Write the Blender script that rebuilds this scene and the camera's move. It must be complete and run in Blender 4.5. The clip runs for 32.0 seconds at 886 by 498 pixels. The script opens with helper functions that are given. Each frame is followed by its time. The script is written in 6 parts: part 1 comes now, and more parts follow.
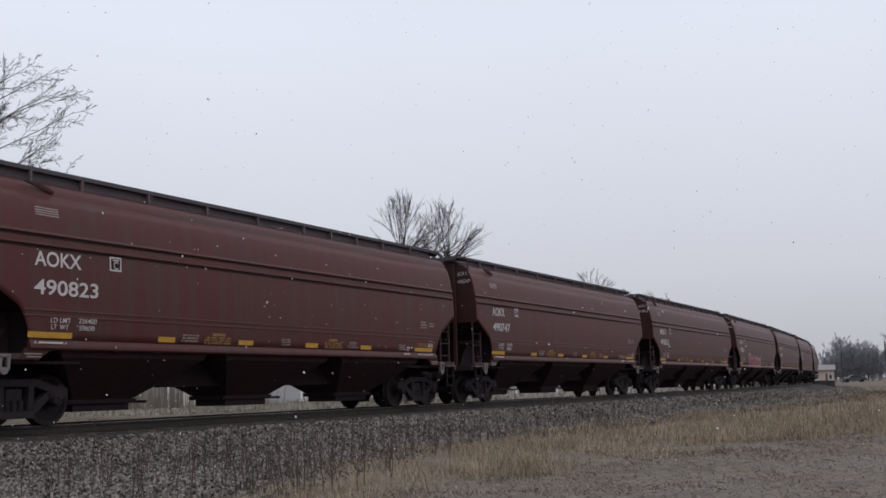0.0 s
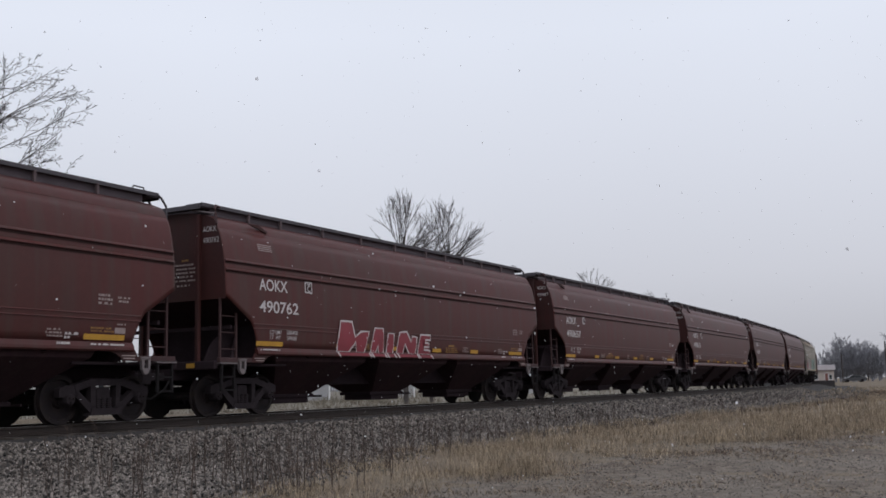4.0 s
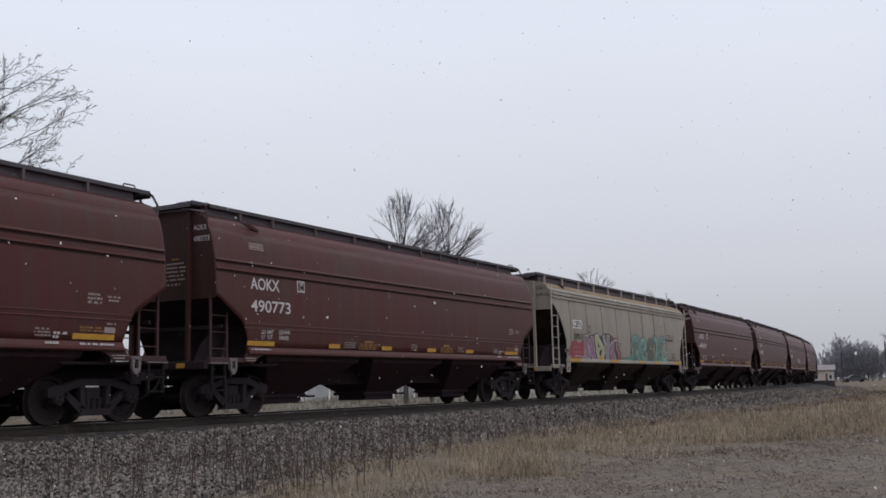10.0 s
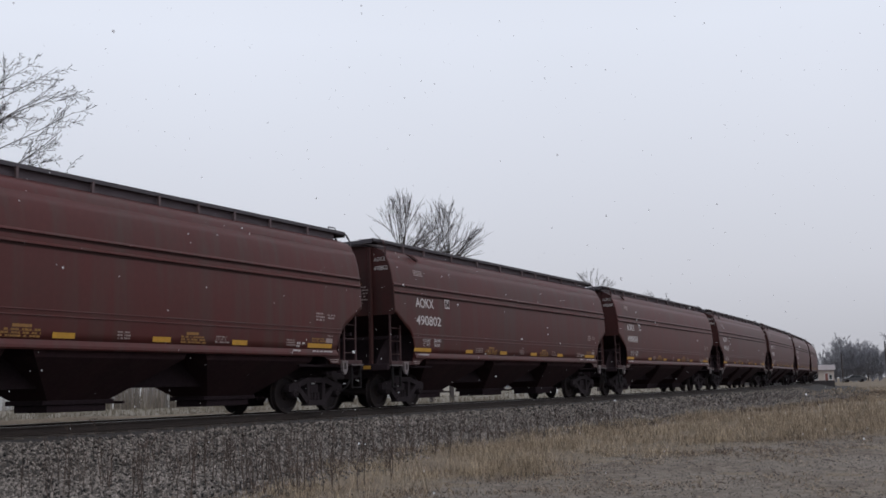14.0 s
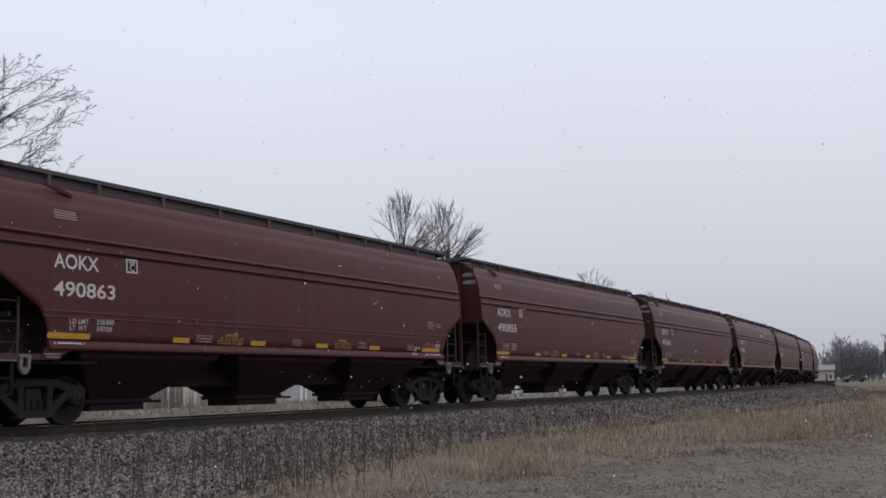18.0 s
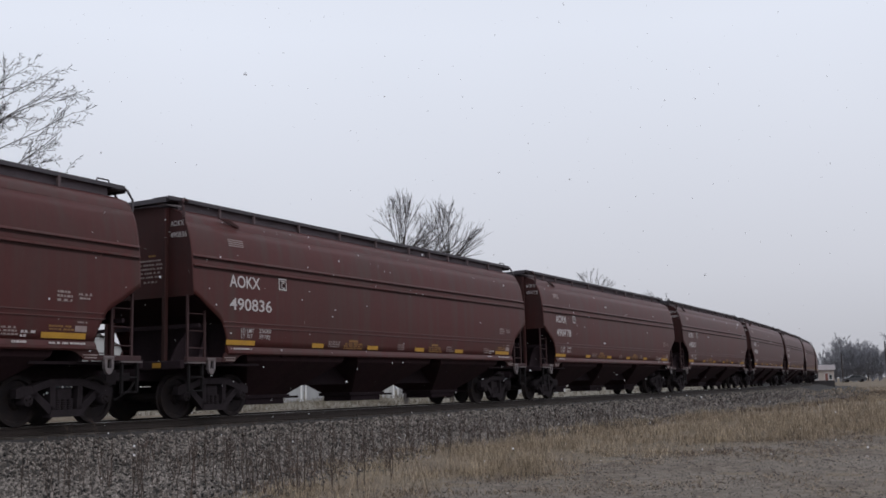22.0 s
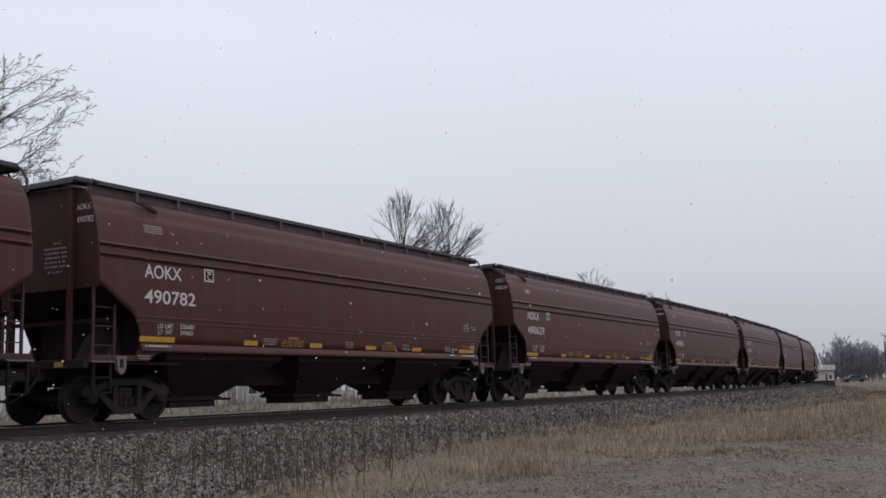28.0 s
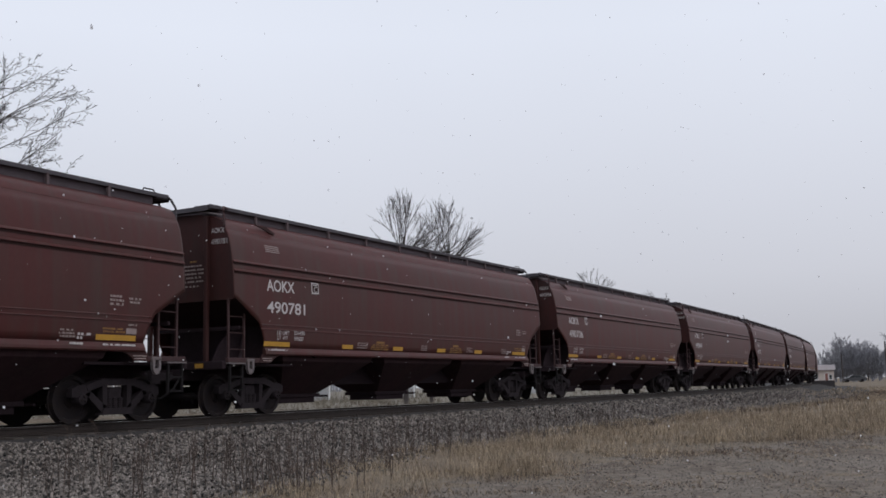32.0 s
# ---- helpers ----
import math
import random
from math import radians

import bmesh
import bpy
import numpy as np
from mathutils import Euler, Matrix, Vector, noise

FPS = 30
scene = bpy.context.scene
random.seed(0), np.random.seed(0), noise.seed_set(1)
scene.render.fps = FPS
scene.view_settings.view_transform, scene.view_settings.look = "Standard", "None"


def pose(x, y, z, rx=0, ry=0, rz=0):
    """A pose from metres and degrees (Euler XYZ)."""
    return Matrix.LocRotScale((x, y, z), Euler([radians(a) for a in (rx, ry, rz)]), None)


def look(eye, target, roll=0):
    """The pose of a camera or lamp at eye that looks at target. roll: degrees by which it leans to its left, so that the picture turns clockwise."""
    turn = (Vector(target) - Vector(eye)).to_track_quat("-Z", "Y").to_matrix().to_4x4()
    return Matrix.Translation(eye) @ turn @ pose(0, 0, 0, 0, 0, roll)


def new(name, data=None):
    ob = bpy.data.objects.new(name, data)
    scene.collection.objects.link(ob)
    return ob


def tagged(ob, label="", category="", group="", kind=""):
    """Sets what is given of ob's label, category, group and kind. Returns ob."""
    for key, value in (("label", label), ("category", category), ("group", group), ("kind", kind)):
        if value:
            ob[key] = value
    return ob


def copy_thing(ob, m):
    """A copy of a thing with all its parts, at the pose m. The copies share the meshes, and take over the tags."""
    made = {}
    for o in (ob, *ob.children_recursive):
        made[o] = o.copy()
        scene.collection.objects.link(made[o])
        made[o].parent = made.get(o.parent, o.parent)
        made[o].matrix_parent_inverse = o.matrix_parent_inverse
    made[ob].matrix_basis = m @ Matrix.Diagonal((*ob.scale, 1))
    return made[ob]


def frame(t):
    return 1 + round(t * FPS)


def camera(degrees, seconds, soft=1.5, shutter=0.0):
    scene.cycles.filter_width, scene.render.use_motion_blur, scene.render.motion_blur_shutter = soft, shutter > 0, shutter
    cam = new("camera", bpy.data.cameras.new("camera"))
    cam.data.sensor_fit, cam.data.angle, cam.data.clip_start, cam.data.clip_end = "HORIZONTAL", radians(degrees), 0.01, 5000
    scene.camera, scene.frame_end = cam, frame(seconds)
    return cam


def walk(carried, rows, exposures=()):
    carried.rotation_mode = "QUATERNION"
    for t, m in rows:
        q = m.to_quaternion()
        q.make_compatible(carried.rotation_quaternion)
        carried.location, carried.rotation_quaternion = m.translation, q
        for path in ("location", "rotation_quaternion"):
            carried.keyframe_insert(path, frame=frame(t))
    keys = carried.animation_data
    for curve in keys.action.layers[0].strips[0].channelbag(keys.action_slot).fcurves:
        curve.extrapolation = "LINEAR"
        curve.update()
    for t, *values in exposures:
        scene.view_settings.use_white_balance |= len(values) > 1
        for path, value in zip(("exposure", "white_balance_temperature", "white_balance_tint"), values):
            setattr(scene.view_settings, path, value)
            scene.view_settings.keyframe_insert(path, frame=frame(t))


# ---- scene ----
cam = camera(46.61, 32.0, soft=1.65)
EYE = (0.0, -16.503, 0.518)
YAW, TILT, LEAN = 29.01, 7.664, -1.381
_a, _b = radians(YAW), radians(TILT)
AIM = (EYE[0] + math.cos(_a) * math.cos(_b), EYE[1] + math.sin(_a) * math.cos(_b), EYE[2] + math.sin(_b))
walk(cam, [(0.0, look(EYE, AIM, LEAN)), (32.0, look(EYE, AIM, LEAN))])

# ---------------------------------------------------------------- sky and light
SUN_EL, SUN_AZ = 48.0, 205.0
world = bpy.data.worlds.new("overcast_sky")
scene.world = world
world.use_nodes = True
wt = world.node_tree
wt.nodes.clear()


w_out = wt.nodes.new("ShaderNodeOutputWorld")
w_bg = wt.nodes.new("ShaderNodeBackground")
w_sky = wt.nodes.new("ShaderNodeTexSky")
w_sky.sky_type = "NISHITA"
w_sky.sun_disc = False
w_sky.sun_elevation = radians(SUN_EL)
w_sky.sun_rotation = radians(SUN_AZ)
w_sky.dust_density = 4.0
w_hsv = wt.nodes.new("ShaderNodeHueSaturation")
w_hsv.inputs["Saturation"].default_value = 0.35
w_hsv.inputs["Value"].default_value = 0.10
w_tc = wt.nodes.new("ShaderNodeTexCoord")
w_sep = wt.nodes.new("ShaderNodeSeparateXYZ")
w_ramp = wt.nodes.new("ShaderNodeValToRGB")
w_ramp.color_ramp.elements[0].position = 0.0
w_ramp.color_ramp.elements[0].color = (0.500, 0.505, 0.555, 1)
w_ramp.color_ramp.elements[1].position = 1.0
w_ramp.color_ramp.elements[1].color = (0.86, 0.92, 1.05, 1)
e = w_ramp.color_ramp.elements.new(0.10)
e.color = (0.640, 0.655, 0.728, 1)
e = w_ramp.color_ramp.elements.new(0.33)
e.color = (0.820, 0.866, 0.980, 1)
w_noise = wt.nodes.new("ShaderNodeTexNoise")
w_noise.inputs["Scale"].default_value = 1.4
w_noise.inputs["Detail"].default_value = 3.0
w_noise.inputs["Roughness"].default_value = 0.45
w_nr = wt.nodes.new("ShaderNodeMapRange")
w_nr.inputs["From Min"].default_value = 0.3
w_nr.inputs["From Max"].default_value = 0.7
w_nr.inputs["To Min"].default_value = 0.95
w_nr.inputs["To Max"].default_value = 1.04
w_mul = wt.nodes.new("ShaderNodeVectorMath")
w_mul.operation = "SCALE"
w_mix = wt.nodes.new("ShaderNodeMix")
w_mix.data_type = "RGBA"
w_mix.inputs["Factor"].default_value = 0.88
wt.links.new(w_tc.outputs["Generated"], w_sep.inputs[0])
wt.links.new(w_sep.outputs["Z"], w_ramp.inputs["Fac"])
wt.links.new(w_tc.outputs["Generated"], w_noise.inputs["Vector"])
wt.links.new(w_noise.outputs["Fac"], w_nr.inputs["Value"])
wt.links.new(w_ramp.outputs["Color"], w_mul.inputs[0])
wt.links.new(w_nr.outputs["Result"], w_mul.inputs["Scale"])
wt.links.new(w_sky.outputs["Color"], w_hsv.inputs["Color"])
wt.links.new(w_hsv.outputs["Color"], w_mix.inputs["A"])
wt.links.new(w_mul.outputs["Vector"], w_mix.inputs["B"])
wt.links.new(w_mix.outputs["Result"], w_bg.inputs["Color"])
w_bg.inputs["Strength"].default_value = 1.0
wt.links.new(w_bg.outputs["Background"], w_out.inputs["Surface"])

sun_data = bpy.data.lights.new("overcast_sun", "SUN")
sun_data.energy = 0.5
sun_data.angle = radians(40)
sun_data.color = (1.0, 0.97, 0.93)
sun = new("overcast_sun", sun_data)
_se, _sa = radians(SUN_EL), radians(SUN_AZ)
sun.matrix_basis = look((0, 0, 60), (-math.sin(_sa) * math.cos(_se), -math.cos(_sa) * math.cos(_se), 60 - math.sin(_se)))
scene.view_settings.exposure = 0.0

# ---------------------------------------------------------------- materials


def mat(name, base, rough=0.7, metal=0.0, second=None, scale=3.0, amount=0.35, fine=40.0, fine_amount=0.15,
        bump=0.15, bump_scale=60.0, dist=0.01, per_object=0.0, per_island=0.0, stretch=(1, 1, 1), spec=0.5, streak=None,
        streak_amount=0.0, streak_scale=(3.0, 3.0, 0.25)):
    """A procedural surface: two scales of colour variation, relief, and optional vertical streaks of dirt."""
    m = bpy.data.materials.new(name)
    m.use_nodes = True
    nt = m.node_tree
    b = nt.nodes["Principled BSDF"]
    b.inputs["Roughness"].default_value = rough
    b.inputs["Metallic"].default_value = metal
    b.inputs["Specular IOR Level"].default_value = spec
    tc = nt.nodes.new("ShaderNodeTexCoord")
    mp = nt.nodes.new("ShaderNodeMapping")
    mp.inputs["Scale"].default_value = stretch
    nt.links.new(tc.outputs["Object"], mp.inputs["Vector"])
    if per_object:
        oi0 = nt.nodes.new("ShaderNodeObjectInfo")
        sc = nt.nodes.new("ShaderNodeVectorMath")
        sc.operation = "SCALE"
        sc.inputs[0].default_value = (37.0, 53.0, 19.0)
        nt.links.new(oi0.outputs["Random"], sc.inputs["Scale"])
        nt.links.new(sc.outputs["Vector"], mp.inputs["Location"])
    second = second or tuple(c * 0.6 for c in base)
    col = nt.nodes.new("ShaderNodeRGB")
    col.outputs[0].default_value = (*base, 1)
    last = col.outputs[0]

    def blend(fac, colour, last):
        mx = nt.nodes.new("ShaderNodeMix")
        mx.data_type = "RGBA"
        nt.links.new(fac, mx.inputs["Factor"])
        nt.links.new(last, mx.inputs["A"])
        mx.inputs["B"].default_value = (*colour, 1)
        return mx.outputs["Result"]

    def noisy(sc, lo, hi, top, vec=None, detail=4.0):
        n = nt.nodes.new("ShaderNodeTexNoise")
        n.inputs["Scale"].default_value = sc
        n.inputs["Detail"].default_value = detail
        nt.links.new(vec or mp.outputs["Vector"], n.inputs["Vector"])
        r = nt.nodes.new("ShaderNodeMapRange")
        r.inputs["From Min"].default_value = lo
        r.inputs["From Max"].default_value = hi
        r.inputs["To Max"].default_value = top
        nt.links.new(n.outputs["Fac"], r.inputs["Value"])
        return n, r.outputs["Result"]

    _, f = noisy(scale, 0.38, 0.68, amount)
    last = blend(f, second, last)
    _, f = noisy(fine, 0.42, 0.7, fine_amount)
    last = blend(f, tuple(min(1, c * 1.9 + 0.003) for c in base), last)
    if streak:
        mp2 = nt.nodes.new("ShaderNodeMapping")
        mp2.inputs["Scale"].default_value = streak_scale
        nt.links.new(mp.outputs["Vector"], mp2.inputs["Vector"])
        _, f = noisy(1.6, 0.45, 0.72, streak_amount, mp2.outputs["Vector"], 6.0)
        last = blend(f, streak, last)
    if per_object or per_island:
        if per_island:
            src = nt.nodes.new("ShaderNodeNewGeometry").outputs["Random Per Island"]
        else:
            src = nt.nodes.new("ShaderNodeObjectInfo").outputs["Random"]
        v = max(per_object, per_island)
        r = nt.nodes.new("ShaderNodeMapRange")
        r.inputs["To Min"].default_value = 1 - v
        r.inputs["To Max"].default_value = 1 + v
        nt.links.new(src, r.inputs["Value"])
        s = nt.nodes.new("ShaderNodeVectorMath")
        s.operation = "SCALE"
        nt.links.new(last, s.inputs[0])
        nt.links.new(r.outputs["Result"], s.inputs["Scale"])
        last = s.outputs["Vector"]
    nt.links.new(last, b.inputs["Base Color"])
    if bump:
        n, _ = noisy(bump_scale, 0, 1, 1)
        bp = nt.nodes.new("ShaderNodeBump")
        bp.inputs["Strength"].default_value = bump
        bp.inputs["Distance"].default_value = dist
        nt.links.new(n.outputs["Fac"], bp.inputs["Height"])
        nt.links.new(bp.outputs["Normal"], b.inputs["Normal"])
    return m


M_RED = mat("maroon_car_paint", (0.077, 0.0205, 0.0190), rough=0.5, spec=0.22, second=(0.060, 0.027, 0.024), scale=0.45, amount=0.55, fine=9, fine_amount=0.08,
            bump=0, per_object=0.08, streak=(0.064, 0.041, 0.036), streak_amount=0.6, streak_scale=(2.2, 2.2, 0.12))
# body maroon darkened for the shade between coupled cars
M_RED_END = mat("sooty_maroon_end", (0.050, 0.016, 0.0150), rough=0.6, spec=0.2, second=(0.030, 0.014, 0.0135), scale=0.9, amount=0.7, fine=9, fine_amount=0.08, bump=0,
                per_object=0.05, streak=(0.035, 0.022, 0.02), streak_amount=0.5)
M_BRACKET = mat("sooty_bracket_steel", (0.10, 0.070, 0.074), rough=0.7, second=(0.06, 0.042, 0.043), scale=4, amount=0.6)
M_RED_DEEP = mat("grime_under_bead", (0.026, 0.0115, 0.0105), rough=0.8, spec=0.2, second=(0.04, 0.016, 0.014), scale=1.5, amount=0.5, bump=0)
M_CREAM = mat("weathered_cream_paint", (0.272, 0.243, 0.207), rough=0.6, spec=0.3, second=(0.205, 0.178, 0.148), scale=0.5, amount=0.5, fine=9, fine_amount=0.08,
              bump=0, streak=(0.15, 0.115, 0.08), streak_amount=0.4, streak_scale=(0.9, 0.9, 0.10))
M_RUST = mat("rusty_cream_roof", (0.23, 0.165, 0.10), rough=0.8, second=(0.13, 0.07, 0.035), scale=1.4, amount=0.8, fine=14, fine_amount=0.3)
# near-black colour carries the shade of the end openings and under the body
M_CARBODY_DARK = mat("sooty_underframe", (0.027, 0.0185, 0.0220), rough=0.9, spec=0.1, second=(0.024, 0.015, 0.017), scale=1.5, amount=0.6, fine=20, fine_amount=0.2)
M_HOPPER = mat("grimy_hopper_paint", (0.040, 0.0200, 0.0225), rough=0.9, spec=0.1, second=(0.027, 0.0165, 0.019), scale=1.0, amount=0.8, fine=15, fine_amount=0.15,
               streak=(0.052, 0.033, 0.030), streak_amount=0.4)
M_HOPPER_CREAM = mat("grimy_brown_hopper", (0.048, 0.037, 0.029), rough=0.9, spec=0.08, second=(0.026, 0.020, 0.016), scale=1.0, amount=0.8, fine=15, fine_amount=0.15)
M_ROOFWALK = mat("dark_galvanised_grating", (0.058, 0.050, 0.058), rough=0.6, metal=0.2, second=(0.036, 0.031, 0.036), scale=3, amount=0.5)
M_COAMING = mat("grimy_hatch_side", (0.076, 0.058, 0.068), rough=0.8, second=(0.05, 0.038, 0.044), scale=2, amount=0.6)
M_STEEL = mat("truck_cast_steel", (0.026, 0.0210, 0.0235), rough=0.95, spec=0.08, second=(0.036, 0.029, 0.032), scale=6, amount=0.7, fine=40, fine_amount=0.2)
M_WHEEL = mat("wheel_steel", (0.021, 0.017, 0.0185), rough=0.75, spec=0.12, second=(0.035, 0.025, 0.02), scale=6, amount=0.5)
M_GALV = mat("weathered_galvanised_steel", (0.15, 0.13, 0.135), rough=0.6, metal=0.2, second=(0.16, 0.12, 0.11), scale=6, amount=0.6)
M_LADDER = mat("maroon_ladder_paint", (0.060, 0.033, 0.034), rough=0.7, spec=0.2, second=(0.035, 0.02, 0.02), scale=4, amount=0.6)
M_LADDER_CREAM = mat("cream_ladder_paint", (0.36, 0.33, 0.30), rough=0.55, second=(0.2, 0.16, 0.12), scale=4, amount=0.5)
M_WHITE = mat("white_stencil_paint", (0.50, 0.46, 0.46), rough=0.6, second=(0.42, 0.36, 0.35), scale=5, amount=0.5, bump=0)
M_FAINT = mat("faded_white_stencil", (0.30, 0.235, 0.225), rough=0.6, second=(0.2, 0.14, 0.13), scale=8, amount=0.6, bump=0)
M_YELLOW = mat("yellow_reflective_tape", (0.47, 0.25, 0.024), rough=0.55, second=(0.28, 0.14, 0.028), scale=6, amount=0.5, bump=0)
M_YELLOW_DIM = mat("faded_yellow_stencil", (0.26, 0.13, 0.03), rough=0.6, second=(0.14, 0.06, 0.03), scale=12, amount=0.7, bump=0)
M_BLACK = mat("black_stencil_paint", (0.018, 0.0155, 0.0165), rough=0.8, spec=0.1, bump=0)
M_PLATE = mat("white_decal_panel", (0.62, 0.61, 0.58), rough=0.5, second=(0.45, 0.42, 0.38), scale=5, amount=0.5, bump=0)

# ---------------------------------------------------------------- mesh helpers


def link(name, bm, material, parent=None, label="", smooth=False):
    me = bpy.data.meshes.new(name)
    bm.to_mesh(me)
    bm.free()
    me.materials.append(material)
    if smooth:
        me.shade_smooth()
    ob = new(name, me)
    if parent:
        ob.parent = parent
    if label:
        ob["label"] = label
    return ob


def part(name, bm, material, parent, label="", smooth=False):
    return link(name, bm, material, parent, label, smooth)


def again(name, ob, parent, m=None, label=""):
    """One more object on the mesh of ob."""
    o = new(name, ob.data)
    o.parent = parent
    if m is not None:
        o.matrix_basis = m
    if label:
        o["label"] = label
    return o


def empty(name):
    o = new(name)
    o.empty_display_size = 0.3
    return o


def add_box(bm, x0, x1, y0, y1, z0, z1, bevel=0.0):
    vs = [bm.verts.new((x, y, z)) for x in (x0, x1) for y in (y0, y1) for z in (z0, z1)]
    fs = [bm.faces.new([vs[i] for i in q]) for q in ((0, 1, 3, 2), (4, 6, 7, 5), (0, 4, 5, 1), (2, 3, 7, 6), (0, 2, 6, 4), (1, 5, 7, 3))]
    if bevel:
        es = list({e for f in fs for e in f.edges})
        bmesh.ops.bevel(bm, geom=es, offset=bevel, segments=1, affect="EDGES")


def box(x0, x1, y0, y1, z0, z1, bevel=0.0):
    bm = bmesh.new()
    add_box(bm, x0, x1, y0, y1, z0, z1, bevel)
    return bm


def add_prism(bm, pts, axis, a, b):
    """Extrudes a polygon of (p, q) pairs along axis 'x' (p = y, q = z) or 'y' (p = x, q = z) or 'z' (p = x, q = y)."""
    put = {"x": lambda p, q, r: (r, p, q), "y": lambda p, q, r: (p, r, q), "z": lambda p, q, r: (p, q, r)}[axis]
    lo = [bm.verts.new(put(p, q, a)) for p, q in pts]
    hi = [bm.verts.new(put(p, q, b)) for p, q in pts]
    n = len(pts)
    fs = [bm.faces.new(lo), bm.faces.new(hi[::-1])]
    for i in range(n):
        fs.append(bm.faces.new((lo[i], hi[i], hi[(i + 1) % n], lo[(i + 1) % n])))
    bmesh.ops.recalc_face_normals(bm, faces=fs)


def prism(pts, axis, a, b):
    bm = bmesh.new()
    add_prism(bm, pts, axis, a, b)
    return bm


def add_tube(bm, pts, r, n=6, cap=True, taper=None):
    pts = [Vector(p) for p in pts]
    rings = []
    for i, p in enumerate(pts):
        d = (pts[min(i + 1, len(pts) - 1)] - pts[max(i - 1, 0)]).normalized()
        up = Vector((0, 0, 1)) if abs(d.z) < 0.9 else Vector((1, 0, 0))
        u = d.cross(up).normalized()
        v = d.cross(u)
        rr = r if taper is None else taper[i]
        rings.append([bm.verts.new(p + (u * math.cos(2 * math.pi * k / n) + v * math.sin(2 * math.pi * k / n)) * rr) for k in range(n)])
    for a, b in zip(rings, rings[1:]):
        for k in range(n):
            bm.faces.new((a[k], a[(k + 1) % n], b[(k + 1) % n], b[k]))
    if cap and n > 2:
        bm.faces.new(rings[0][::-1])
        bm.faces.new(rings[-1])


def tube(pts, r, n=6):
    bm = bmesh.new()
    add_tube(bm, pts, r, n)
    return bm


def add_disc_stack(bm, prof, axis="y", n=28):
    """Turns a profile of (position along the axis, radius) round the axis."""
    rings = []
    for a, r in prof:
        ring = []
        for k in range(n):
            c, s = math.cos(2 * math.pi * k / n) * r, math.sin(2 * math.pi * k / n) * r
            ring.append(bm.verts.new({"y": (c, a, s), "x": (a, c, s), "z": (c, s, a)}[axis]))
        rings.append(ring)
    fs = [bm.faces.new(rings[0]), bm.faces.new(rings[-1][::-1])]
    for a, b in zip(rings, rings[1:]):
        for k in range(n):
            fs.append(bm.faces.new((a[k], a[(k + 1) % n], b[(k + 1) % n], b[k])))
    bmesh.ops.recalc_face_normals(bm, faces=fs)


GLYPHS = {}


def prime(wanted):
    """Turns all the writing into flat meshes of unit size, before anything else stands in the scene."""
    made = []
    for text, bold in wanted:
        cu = bpy.data.curves.new("writing", "FONT")
        cu.body, cu.size, cu.offset = text, 1.0, bold
        made.append((text, bold, new("writing", cu)))
    deps = bpy.context.evaluated_depsgraph_get()
    for text, bold, ob in made:
        me = bpy.data.meshes.new_from_object(ob.evaluated_get(deps))
        x0 = min(v.co.x for v in me.vertices)
        w = max(v.co.x for v in me.vertices) - x0
        GLYPHS[text, bold] = ([((v.co.x - x0) / w, v.co.y) for v in me.vertices], [tuple(f.vertices) for f in me.polygons])
        bpy.data.meshes.remove(me)
    for text, bold, ob in made:
        bpy.data.objects.remove(ob)


def lettering(name, text, size, width, material, parent, x, z, face, bold=0.0, label="", end=None):
    """Writing on a side sheet, following its curve: face(z) gives the half-width of the car at height z. With end: on the end sheet at that x."""
    vs, fs = GLYPHS[text, bold]
    bm = bmesh.new()
    bv = [bm.verts.new((u * width, v * size, 0)) for u, v in vs]
    for f in fs:
        bm.faces.new([bv[i] for i in f])
    for v in bm.verts:
        zz = z + v.co.y
        v.co = (x + v.co.x, -(face(zz) + 0.012), zz) if end is None else (end, x - v.co.x, zz)
    return part(name, bm, material, parent, label)


def patch(x0, x1, z0, z1, face, out=0.009, skew=0.0):
    """A thin plate that follows the curve of the near side sheet."""
    bm = bmesh.new()
    n = max(1, int((z1 - z0) / 0.12))
    rows = []
    for i in range(n + 1):
        z = z0 + (z1 - z0) * i / n
        y = -(face(z) + out)
        rows.append([bm.verts.new((x0 + skew * (z - z0), y, z)), bm.verts.new((x1 + skew * (z - z0), y, z))])
    for a, b in zip(rows, rows[1:]):
        bm.faces.new((a[0], a[1], b[1], b[0]))
    return bm


# ---------------------------------------------------------------- the line of the track
KNOTS = ((-70.0, 0.0), (-20.0, -1.190e-3), (10.0, -1.488e-3), (30.0, 0.265e-3), (50.0, 1.373e-3), (70.0, 2.186e-3), (90.0, 1.138e-3), (110.0, 0.902e-3),
         (130.0, 3.0e-3), (260.0, 3.0e-3), (320.0, 0.0))
_S = np.arange(-700.0, 900.0, 0.5)
_k = np.interp(_S, [a for a, b in KNOTS], [b for a, b in KNOTS])
_th = np.concatenate([[0.0], np.cumsum((_k[1:] + _k[:-1]) * 0.25)])
_i0 = int(np.searchsorted(_S, 20.0))
_th -= _th[_i0]
_X = np.concatenate([[0.0], np.cumsum(np.cos((_th[1:] + _th[:-1]) / 2) * 0.5)])
_Y = np.concatenate([[0.0], np.cumsum(np.sin((_th[1:] + _th[:-1]) / 2) * 0.5)])
_X += 20.0 - _X[_i0]
_Y -= _Y[_i0]


def on_track(s, w=0.0):
    """The place at s metres along the track and w metres to its far side, with the track's heading."""
    x, y, th = float(np.interp(s, _S, _X)), float(np.interp(s, _S, _Y)), float(np.interp(s, _S, _th))
    return x - w * math.sin(th), y + w * math.cos(th), th


def track_y(x):
    return np.interp(x, _X, _Y)


